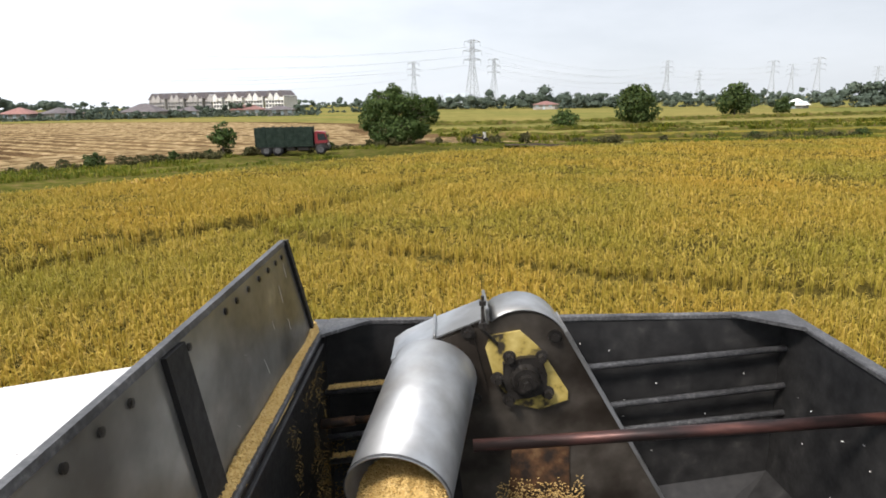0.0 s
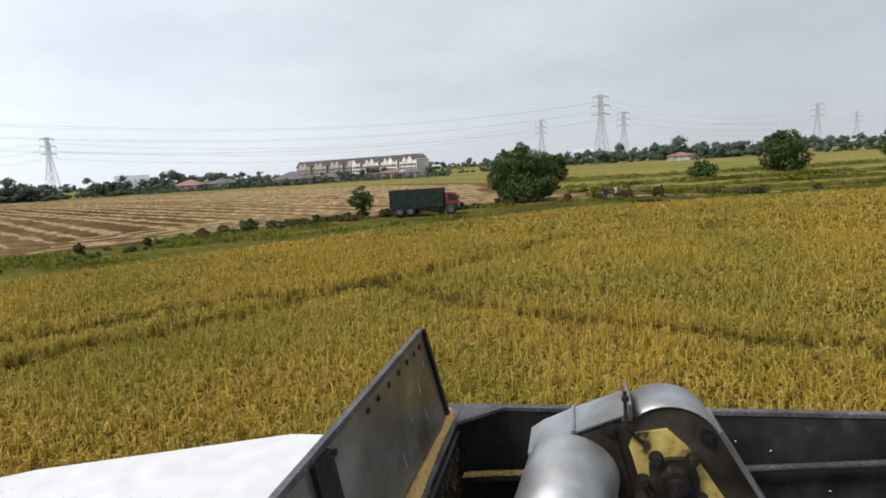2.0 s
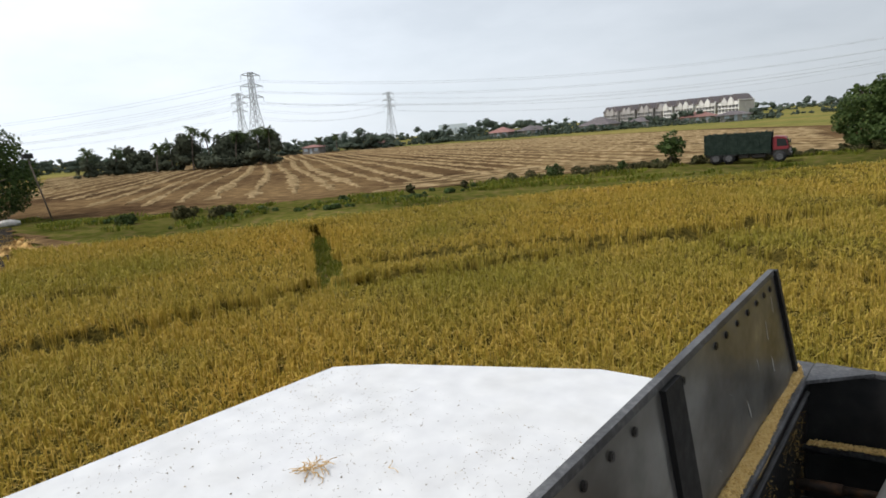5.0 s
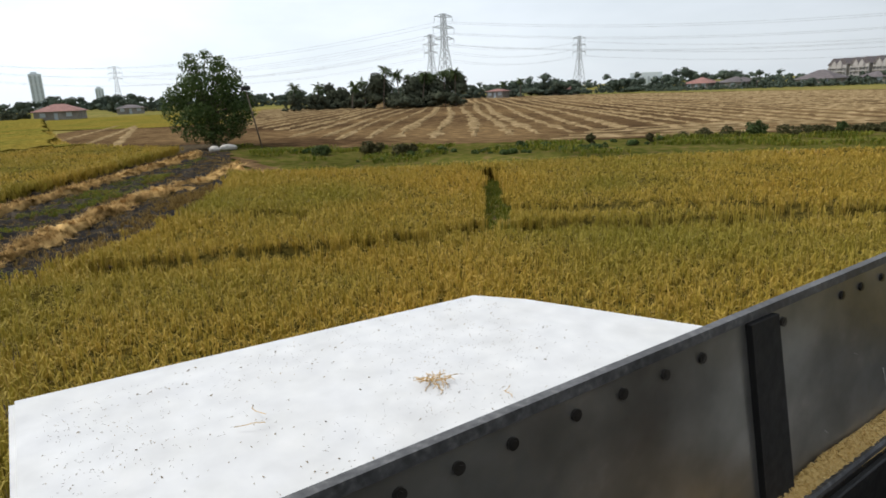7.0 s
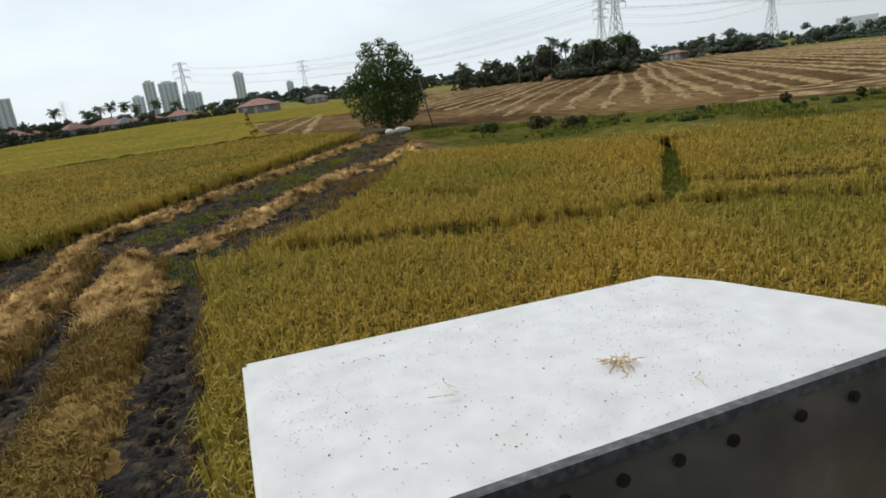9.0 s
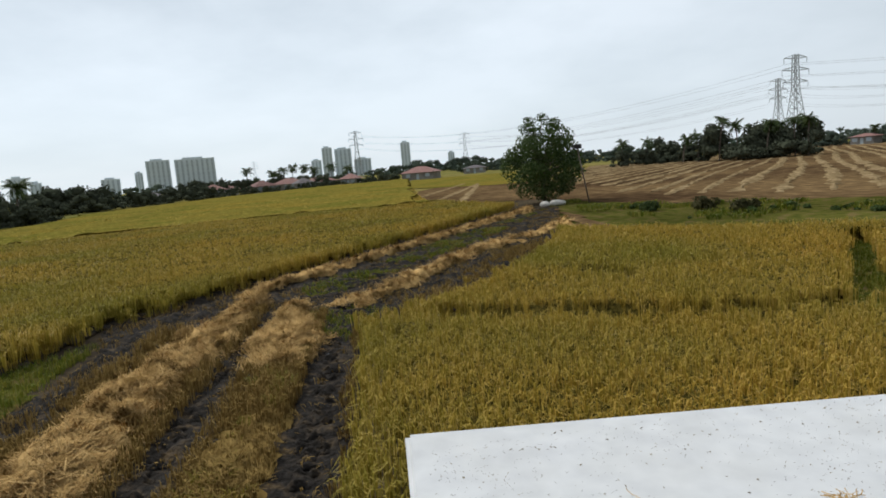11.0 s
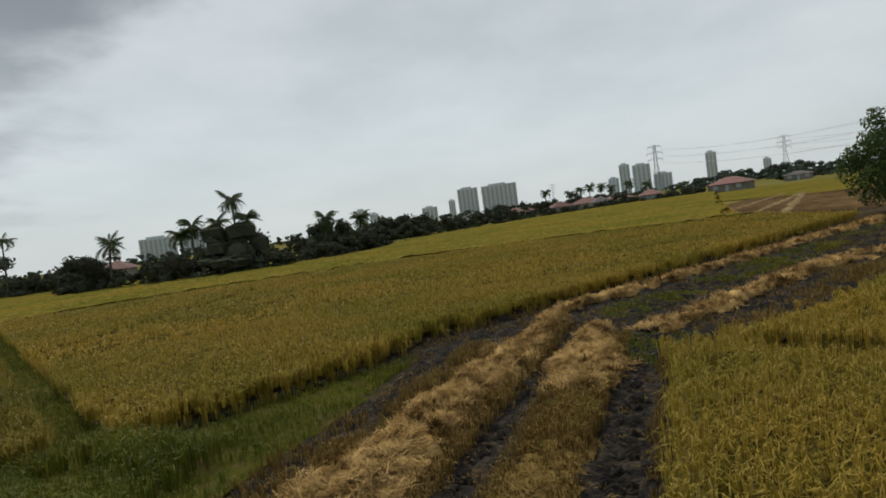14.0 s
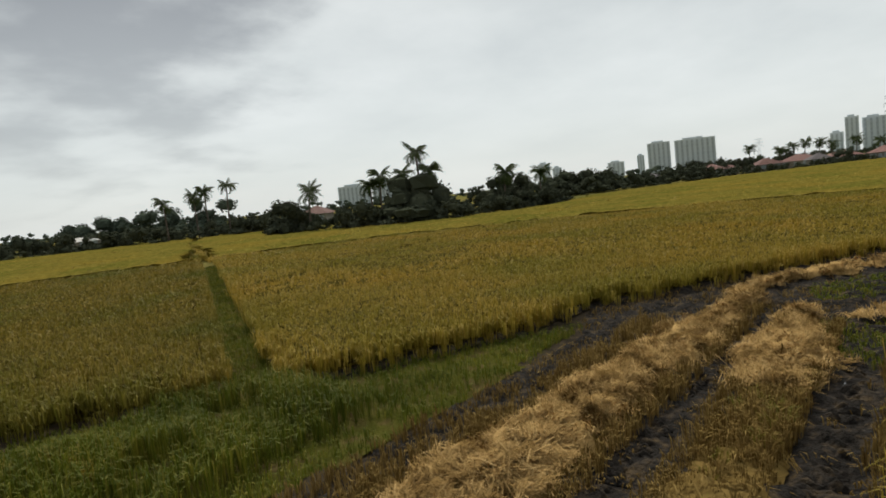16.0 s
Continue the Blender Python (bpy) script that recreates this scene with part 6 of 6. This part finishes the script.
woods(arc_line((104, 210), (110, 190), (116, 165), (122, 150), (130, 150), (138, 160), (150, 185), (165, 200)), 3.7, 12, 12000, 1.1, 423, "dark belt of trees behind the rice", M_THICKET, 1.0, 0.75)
woods(arc_line((146, 200), (152, 200), (160, 210), (170, 215)), 10.5, 16, 5000, 1.4, 420, "far trees with broad crowns")


# ---------------------------------------------------------------- pylons and cables
def pylon(at, height, seed, turn):
    t = thing("pylon", "tall grey steel lattice power pylon", "pylon", at, turn, "power pylons on the skyline")
    w0, w1, waist = 4.2, 0.9, height * 0.62
    def half(z):
        return w0 + (1.3 - w0) * (z / waist) if z < waist else 1.3 + (w1 - 1.3) * (z - waist) / (height - waist)
    r = 0.17
    bm = B()
    levels = [0, 0.16, 0.3, 0.42, 0.52, 0.62, 0.70, 0.78, 0.86, 0.94, 1.0]
    zs = [height * u for u in levels]
    for sx, sy in ((1, 1), (1, -1), (-1, -1), (-1, 1)):
        for a, b in zip(zs[:-1], zs[1:]):
            rod(bm, (sx * half(a), sy * half(a), a), (sx * half(b), sy * half(b), b), r, sides=4)
    for a, b in zip(zs[:-1], zs[1:]):
        for (ax, ay), (bx, by) in (((1, 1), (1, -1)), ((1, -1), (-1, -1)), ((-1, -1), (-1, 1)), ((-1, 1), (1, 1))):
            rod(bm, (ax * half(a), ay * half(a), a), (bx * half(b), by * half(b), b), r * 0.6, sides=3)
            rod(bm, (bx * half(a), by * half(a), a), (ax * half(b), ay * half(b), b), r * 0.6, sides=3)
            rod(bm, (ax * half(b), ay * half(b), b), (bx * half(b), by * half(b), b), r * 0.6, sides=3)
    part("lattice_mast", bm, M_PYLON, t)
    for u, arm in ((0.70, 6.2), (0.83, 6.6), (0.96, 5.6)):
        bm = B()
        z = height * u
        for s in (1, -1):
            tip = (s * arm, 0, z + 0.3)
            for sy in (1, -1):
                rod(bm, (s * half(z), sy * half(z), z), tip, r * 0.8, sides=4)
                rod(bm, (s * half(z + 1.6), sy * half(z + 1.6), z + 1.6), tip, r * 0.8, sides=4)
            rod(bm, tip, (s * arm, 0, z - 2.2), 0.14, sides=4)
        part("crossarm", bm, M_PYLON, t, "lattice crossarm with hanging insulators")
    return t


PYLONS = {}
for k, (key, az, el, h, turn) in enumerate((("a", -2.7, 5.27, 42, 25), ("b", 2.5, 3.47, 42, 20), ("c", -4.6, 3.67, 42, 20), ("d", -19.2, 3.06, 42, 0), ("e", -21.75, 2.17, 42, 0), ("f", -27.1, 2.75, 42, -20), ("g", -28.45, 2.44, 42, -20),
                                            ("h", -30.2, 2.85, 42, -25), ("i", -34.0, 2.05, 42, -25), ("j", 55.1, 6.4, 42, 90), ("k", 56.3, 4.75, 42, 95), ("l", 43.45, 4.0, 42, 80), ("m", 82.2, 2.93, 42, 85), ("n", 92.0, 3.8, 42, 100), ("o", 101.0, 1.75, 42, 100))):
    d = (h - 3.85) / math.tan(radians(el))
    p = out_at(az, d)
    PYLONS[key] = p
    pylon(p, h, k, turn)


def cables(a, b, sag, heights=(29.0, 34.6, 40.0)):
    pa, pb = Vector(PYLONS[a]), Vector(PYLONS[b])
    side = (pb - pa).cross(Vector((0, 0, 1))).normalized()
    for z in heights:
        for s in (-6, 6):
            cu = bpy.data.curves.new("power_cable", "CURVE")
            cu.dimensions, cu.bevel_depth, cu.bevel_resolution = "3D", 0.055, 0
            sp = cu.splines.new("POLY")
            n = 24
            sp.points.add(n)
            for i in range(n + 1):
                u = i / n
                p = pa.lerp(pb, u) + side * s
                sp.points[i].co = (p.x, p.y, z - 2.2 - 4 * sag * u * (1 - u), 1)
            cu.materials.append(M_CABLE)
            tagged(new("power_cable", cu), "thin sagging overhead power cable between pylons", "cable", "overhead power cables")


for a, b, s in (("j", "a", 11), ("l", "b", 12), ("a", "d", 10), ("c", "f", 14), ("j", "n", 12), ("k", "m", 10), ("d", "h", 6), ("k", "l", 6)):
    cables(a, b, s)


# ---------------------------------------------------------------- buildings
def hip_roof(w, d, h, over, gable=False):
    bm = B()
    x, y = w / 2 + over, d / 2 + over
    ridge = x if gable else max(x - y, 0.3)
    v = [bm.verts.new(p) for p in ((-x, -y, 0), (x, -y, 0), (x, y, 0), (-x, y, 0), (-ridge, 0, h), (ridge, 0, h))]
    for f in ((0, 1, 5, 4), (2, 3, 4, 5), (1, 2, 5), (3, 0, 4), (3, 2, 1, 0)):
        bm.faces.new([v[i] for i in f])
    return bm


def house(at, turn, w, d, h, rh, roof, label, wall=None):
    t = thing("village_house", label, "house", at, turn)
    part("wall", box(B(), (-w / 2, -d / 2, 0), (w / 2, d / 2, h)), wall or M_HOUSE, t)
    r = part("roof", hip_roof(w, d, rh, 0.7), roof, t)
    r.location = (0, 0, h)
    for k, x in enumerate((-0.3, 0.0, 0.3)):
        for s in (-1, 1):
            if k == 1:
                part("door", box(B(), (x * w - 0.5, s * d / 2 - 0.04, 0), (x * w + 0.5, s * d / 2 + 0.04, 2.1)), M_HAZEWIN, t)
            else:
                part("window", box(B(), (x * w - 0.8, s * d / 2 - 0.04, 1.0), (x * w + 0.8, s * d / 2 + 0.04, 2.2)), M_HAZEWIN, t)
    return t


def put_house(az, d, w, dep, h, rh, roof, label, turn=0):
    return house(out_at(az, d), az + turn + 25 * math.sin(az * 3.7), w * 0.72, dep, h * 0.72, rh * 0.85, roof, label)


put_house(86.4, 232, 17, 9, 3.6, 2.6, M_REDROOF, "wide low house with a red tiled roof")
put_house(81.5, 290, 14, 8, 3.2, 1.6, M_ROOF, "low pale house beyond the field")
put_house(16.9, 258, 17, 9, 3.2, 2.2, M_REDROOF, "low house with a red tiled roof among trees")
put_house(14.3, 240, 13, 7, 3.0, 1.6, M_ROOF, "low open shed with a dark roof")
put_house(25.0, 255, 17, 10, 3.2, 3.4, M_ROOF, "pale house with a big grey hipped roof")
put_house(21.5, 262, 12, 8, 3.0, 2.2, M_ROOF, "pale house with a grey roof")
put_house(30.8, 262, 15, 9, 3.2, 2.4, M_ROOF, "house with a dark roof among trees")
put_house(33.5, 266, 13, 9, 3.2, 2.6, M_REDROOF, "house with a reddish roof among trees")
put_house(44.8, 270, 16, 8, 3.0, 2.4, M_REDROOF, "long village house with a reddish roof")
put_house(50.5, 258, 10, 6, 3.6, 1.2, M_REDROOF, "small pale house at the field edge")
put_house(-9.2, 285, 13, 8, 2.8, 1.8, M_REDROOF, "pale house with a dull red roof")
put_house(-29.0, 235, 8, 7, 1.4, 2.4, M_WALL, "small white pitched tent roof among trees")
put_house(103.8, 240, 12, 7, 3.0, 2.2, M_REDROOF, "small pink house with a red roof")
put_house(98.2, 250, 15, 8, 3.2, 2.6, M_REDROOF, "village house with a red roof")
put_house(95.5, 246, 13, 8, 3.2, 2.4, M_REDROOF, "village house with a red roof")
put_house(109.8, 204, 8.1, 6, 3.2, 2.0, M_ROOF, "low pale house with a dark roof at the field edge")
put_house(104.6, 228, 8.7, 6, 3.4, 2.2, M_REDROOF, "pale village house with a dull red roof")
put_house(100.6, 230, 9.9, 6, 3.2, 2.4, M_REDROOF, "long village house with a dull red roof")
put_house(97.0, 230, 7.4, 6, 3.2, 2.2, M_ROOF, "small village house with a grey roof")
put_house(92.8, 228, 8.1, 6, 3.4, 2.2, M_REDROOF, "pale village house with a dull red roof")
put_house(117.3, 185, 10, 7, 3.4, 2.4, M_REDROOF, "house with a red roof behind the thicket")
put_house(139.0, 150, 8, 6, 3.6, 2.2, M_REDROOF, "house with a red roof behind the thicket")
put_house(158.0, 190, 13, 8, 2.6, 1.2, M_WALL, "long white building behind the far trees")


def apartment_row():
    """A long four-storey terrace of flats with pitched roofs."""
    t = thing("apartment_building", "long pale four-storey block of flats with grey gabled roofs", "building")
    a, b = Vector(out_at(24.6, 470)), Vector(out_at(13.7, 400))
    d = (b - a)
    L, turn = d.length, math.degrees(math.atan2(d.y, d.x))
    t.matrix_basis = pose(a.x, a.y, 0, 0, 0, turn)
    n = 14
    u = L / n
    win = bpy.data.meshes.new("window")
    bm = box(B(), (-0.8, -0.12, -0.8), (0.8, 0.12, 0.8))
    bm.to_mesh(win)
    bm.free()
    win.materials.append(M_SHADEWIN)
    for k in range(n):
        s = 1.6 * (k % 2)
        gap = 2.4 if k == 6 else 0.3
        # first seven bays get the wall colour with shade painted in
        wall = M_FLATS_SHADED if k < 7 else M_WALL
        part("wall", box(B(), (k * u, -s, 0), ((k + 1) * u - gap, 12, 8.6)), wall, t)
        r = part("roof", hip_roof(12.8, u - gap, 4.0, 0.35, True), M_ROOF, t)
        r.matrix_basis = pose(k * u + (u - gap) / 2, 6 - s / 2, 8.6, 0, 0, 90)
        bmg = B()
        gx = k * u + u * (0.30 if k % 2 else 0.62)
        slab(bmg, [(gx - 1.7, 6.6), (gx + 1.7, 6.6), (gx + 1.7, 9.0), (gx, 11.2), (gx - 1.7, 9.0)], -s - 0.8, 3, 1)
        part("gable", bmg, wall, t)
        part("party_wall", box(B(), ((k + 1) * u - gap - 0.25, -s - 0.5, 0), ((k + 1) * u - gap, 12.3, 9.4)), wall, t)
        for f in range(3):
            part("balcony_slab", box(B(), (k * u + 0.2, -s - 0.7, 2.1 + 2.35 * f), ((k + 1) * u - gap - 0.3, -s - 0.01, 2.45 + 2.35 * f)), wall, t)
            for x in (0.2, 0.5, 0.8):
                o = new("window", win)
                o.parent = t
                o.location = (k * u + x * (u - gap), -s - 0.02, 1.2 + 2.35 * f)


apartment_row()


def high_rise(az0, az1, el, dist, label, cols, depth=18, crown=True):
    d0, d1 = Vector(out_at(az0, dist)), Vector(out_at(az1, dist))
    w, h = (d1 - d0).length, 3.9 + dist * math.tan(radians(el))
    mid = (d0 + d1) / 2
    t = thing("tower_block", label, "building", (mid.x, mid.y, 0), (az0 + az1) / 2)
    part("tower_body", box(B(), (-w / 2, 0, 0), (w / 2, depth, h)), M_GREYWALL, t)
    floors = int(h / 9)
    mesh = bpy.data.meshes.new("window_column")
    bm = box(B(), (-w / cols * 0.2, -0.4, 2.5), (w / cols * 0.2, 0.05, h - 3.0))
    bm.to_mesh(mesh)
    bm.free()
    mesh.materials.append(M_HAZEWIN)
    for k in range(cols):
        o = new("window_column", mesh)
        o.parent = t
        o.location = (-w / 2 + (k + 0.5) * w / cols, 0, 0)
    slabs = bpy.data.meshes.new("balcony_slab")
    bm = box(B(), (-w / 2, -0.9, -0.35), (w / 2, -0.02, 0.35))
    bm.to_mesh(slabs)
    bm.free()
    slabs.materials.append(M_GREYWALL)
    for f in range(1, floors):
        o = new("balcony_slab", slabs)
        o.parent = t
        o.location = (0, 0, h * f / floors)
    if crown:
        part("roof_plant", box(B(), (-w * 0.3, 3, h), (w * 0.2, depth - 4, h + 3.5)), M_GREYWALL, t)
    return t


HI = (("pale grey high-rise tower on the hazy skyline", 4), ("wide grey high-rise block on the hazy skyline", 9))
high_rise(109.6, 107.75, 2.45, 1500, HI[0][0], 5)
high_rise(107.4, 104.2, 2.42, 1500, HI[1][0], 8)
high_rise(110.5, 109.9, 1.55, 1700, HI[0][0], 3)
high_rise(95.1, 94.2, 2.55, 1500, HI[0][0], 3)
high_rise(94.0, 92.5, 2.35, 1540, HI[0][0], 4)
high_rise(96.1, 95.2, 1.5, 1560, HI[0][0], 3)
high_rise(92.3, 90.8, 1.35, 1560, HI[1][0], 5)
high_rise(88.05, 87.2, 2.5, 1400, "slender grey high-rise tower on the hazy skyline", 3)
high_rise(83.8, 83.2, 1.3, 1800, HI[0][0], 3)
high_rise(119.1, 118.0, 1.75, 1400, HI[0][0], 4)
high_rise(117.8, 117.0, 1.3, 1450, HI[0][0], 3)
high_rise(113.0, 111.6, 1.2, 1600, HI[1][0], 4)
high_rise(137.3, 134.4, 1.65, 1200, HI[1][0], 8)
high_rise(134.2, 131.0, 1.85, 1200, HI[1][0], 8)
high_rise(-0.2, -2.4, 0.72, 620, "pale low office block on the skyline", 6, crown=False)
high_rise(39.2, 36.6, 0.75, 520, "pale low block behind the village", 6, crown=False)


# ---------------------------------------------------------------- lorry, motorbike, pole, sacks
def wheel(parent, at, r, w):
    bm = B()
    rod(bm, (at[0], at[1] - w / 2, at[2]), (at[0], at[1] + w / 2, at[2]), r, sides=24)
    bmesh.ops.bevel(bm, geom=[e for e in bm.edges if len(e.link_faces) == 2 and e.calc_face_angle() > 1], offset=0.04, segments=2, affect="EDGES")
    wh = part("tyre", bm, M_TYRE, parent, "", True)
    part("rim", rod(B(), (at[0], at[1] - w / 2 - 0.01, at[2]), (at[0], at[1] + w / 2 + 0.01, at[2]), r * 0.55, sides=16), M_EDGE, wh)


def make_lorry():
    t = thing("lorry", "dark green slat-sided lorry with a red cab", "lorry", (-11.5, 48.6, 0.08), 7)
    part("chassis", box(B(), (-2.7, -0.45, 0.5), (2.7, 0.45, 0.68)), M_GREASE, t)
    part("cargo_floor", box(B(), (-2.75, -1.0, 0.68), (1.55, 1.0, 0.80)), M_TRUCK, t)
    for y in (-1.0, 0.96):
        for k in range(6):
            part("side_slat", box(B(), (-2.75, y, 0.82 + 0.215 * k), (1.55, y + 0.04, 1.01 + 0.215 * k), bevel=0.008), M_TRUCK, t)
        for k in range(7):
            x = -2.72 + k * 0.70
            part("side_post", box(B(), (x, y - 0.03 if y < 0 else y + 0.042, 0.70), (x + 0.07, y - 0.002 if y < 0 else y + 0.07, 2.14)), M_TRUCK, t)
    for k in range(6):
        part("front_slat", box(B(), (1.50, -0.95, 0.82 + 0.215 * k), (1.545, 0.95, 1.01 + 0.215 * k)), M_TRUCK, t)
        part("tail_slat", box(B(), (-2.75, -0.95, 0.82 + 0.215 * k), (-2.705, 0.95, 1.01 + 0.215 * k)), M_RUST if k < 2 else M_TRUCK, t)
    part("tail_lamp_bar", box(B(), (-2.80, -0.9, 0.62), (-2.755, 0.9, 0.80)), M_YELLOW, t)
    bm = slab(B(), [(1.64, 0.55), (2.62, 0.55), (2.66, 1.02), (2.50, 1.62), (2.38, 1.72), (1.70, 1.78), (1.64, 1.7)], -0.86, 0.86, 1)
    bmesh.ops.bevel(bm, geom=bm.edges[:], offset=0.05, segments=2, affect="EDGES")
    cab = part("cab", bm, M_RED, t, "dull red painted cab")
    part("windscreen", slab(B(), [(2.655, 1.06), (2.672, 1.06), (2.525, 1.60), (2.51, 1.60)], -0.76, 0.76, 1), M_GLASS, cab)
    for y in (-0.866, 0.858):
        part("side_window", slab(B(), [(1.90, 1.10), (2.56, 1.10), (2.42, 1.58), (1.90, 1.62)], y, y + 0.008, 1), M_GLASS, cab)
        part("cab_skirt", slab(B(), [(1.66, 0.50), (2.64, 0.50), (2.66, 0.92), (1.66, 0.86)], y - 0.004, y + 0.012, 1), M_GREASE, cab, "black lower cab panel")
        part("mirror", box(B(), (2.60, y * 1.18 - 0.05, 1.2), (2.66, y * 1.18 + 0.05, 1.52), bevel=0.01), M_TYRE, cab)
    part("bumper", box(B(), (2.63, -0.86, 0.42), (2.76, 0.86, 0.64), bevel=0.02), M_GREASE, cab)
    for y in (-0.68, 0.68):
        part("headlight", rod(B(), (2.64, y, 0.80), (2.69, y, 0.80), 0.09, sides=14), M_WALL, cab)
    part("fuel_tank", box(B(), (0.35, -0.92, 0.34), (1.25, -0.5, 0.66), bevel=0.06), M_GREASE, t)
    part("spare_wheel_carrier", box(B(), (-0.45, -0.9, 0.36), (0.2, 0.9, 0.66), bevel=0.04), M_GREASE, t)
    part("cargo_lining", box(B(), (-2.70, -0.94, 0.81), (1.49, 0.94, 1.96)), M_TRUCK, t, "dark load under the slats")
    for k, x in enumerate((-2.2, -1.5, -0.8, -0.1, 0.6, 1.2)):
        part("hoop", box(B(), (x, -1.0, 2.10 + 0.03 * (k % 3)), (x + 0.05, 1.0, 2.15 + 0.03 * (k % 3)), bevel=0.01), M_TRUCK, t)
    for x in (2.1, -1.1, -1.95):
        for y in (-0.84, 0.84):
            wheel(t, (x, y, 0.40), 0.40, 0.26)
    part("mudguard", box(B(), (-2.5, -0.98, 0.60), (-0.6, -0.62, 0.66)), M_TYRE, t)


make_lorry()


def make_motorbike():
    t = thing("motorbike", "small black and white motorbike parked on the bank", "motorbike", (3.4, 57.4, 0.1), 20)
    for x in (-0.6, 0.6):
        wheel(t, (x, 0, 0.29), 0.29, 0.09)
    part("body", slab(B(), [(-0.75, 0.62), (-0.2, 0.45), (0.25, 0.4), (0.5, 0.75), (0.42, 0.98), (0.2, 0.55), (-0.2, 0.62), (-0.7, 0.78)], -0.12, 0.12, 1), M_TYRE, t)
    part("seat", box(B(), (-0.65, -0.13, 0.76), (0.05, 0.13, 0.86), bevel=0.03), M_TYRE, t)
    part("front_fairing", slab(B(), [(0.30, 0.45), (0.52, 0.55), (0.50, 1.02), (0.38, 1.02)], -0.2, 0.2, 1), M_SACK, t, "white front fairing")
    part("handlebar", rod(B(), (0.36, -0.32, 1.05), (0.36, 0.32, 1.05), 0.02), M_EDGE, t)


make_motorbike()


def make_pole():
    t = thing("utility_pole", "leaning wooden pole with a small lamp box", "pole", (-48.6, 16.2, 0))
    top = Vector((-0.2, -0.75, 4.5))
    part("post", rod(B(), (0, 0, -0.2), top, 0.055, 0.045, sides=10), M_BARK, t, "", True)
    part("lamp_box", box(B(), (top.x - 0.22, top.y - 0.3, top.z - 0.05), (top.x + 0.22, top.y + 0.3, top.z + 0.28), bevel=0.03), M_TANK, t)
    part("bracket", rod(B(), (top.x, top.y, top.z - 0.4), (top.x + 0.1, top.y + 0.45, top.z - 0.12), 0.03), M_EDGE, t)


make_pole()


def sack(at, turn, size):
    bm = B()
    bmesh.ops.create_icosphere(bm, subdivisions=3, radius=1.0)
    for v in bm.verts:
        n = noise.noise(v.co * 1.7 + Vector(at)) * 0.18
        v.co = Vector((v.co.x * size[0], v.co.y * size[1], max(v.co.z, -0.6) * size[2])) * (1 + n)
    ob = part("sack", bm, M_SACK, None, "", True)
    ob.matrix_basis = pose(at[0], at[1], at[2], 0, 0, turn)
    return tagged(ob, "full white woven sack lying under the tree", "sack", "sacks under the tree")


sack((-48.9, 12.6, 0.25), 20, (0.52, 0.32, 0.27))
sack((-49.2, 13.7, 0.26), 80, (0.66, 0.35, 0.29))
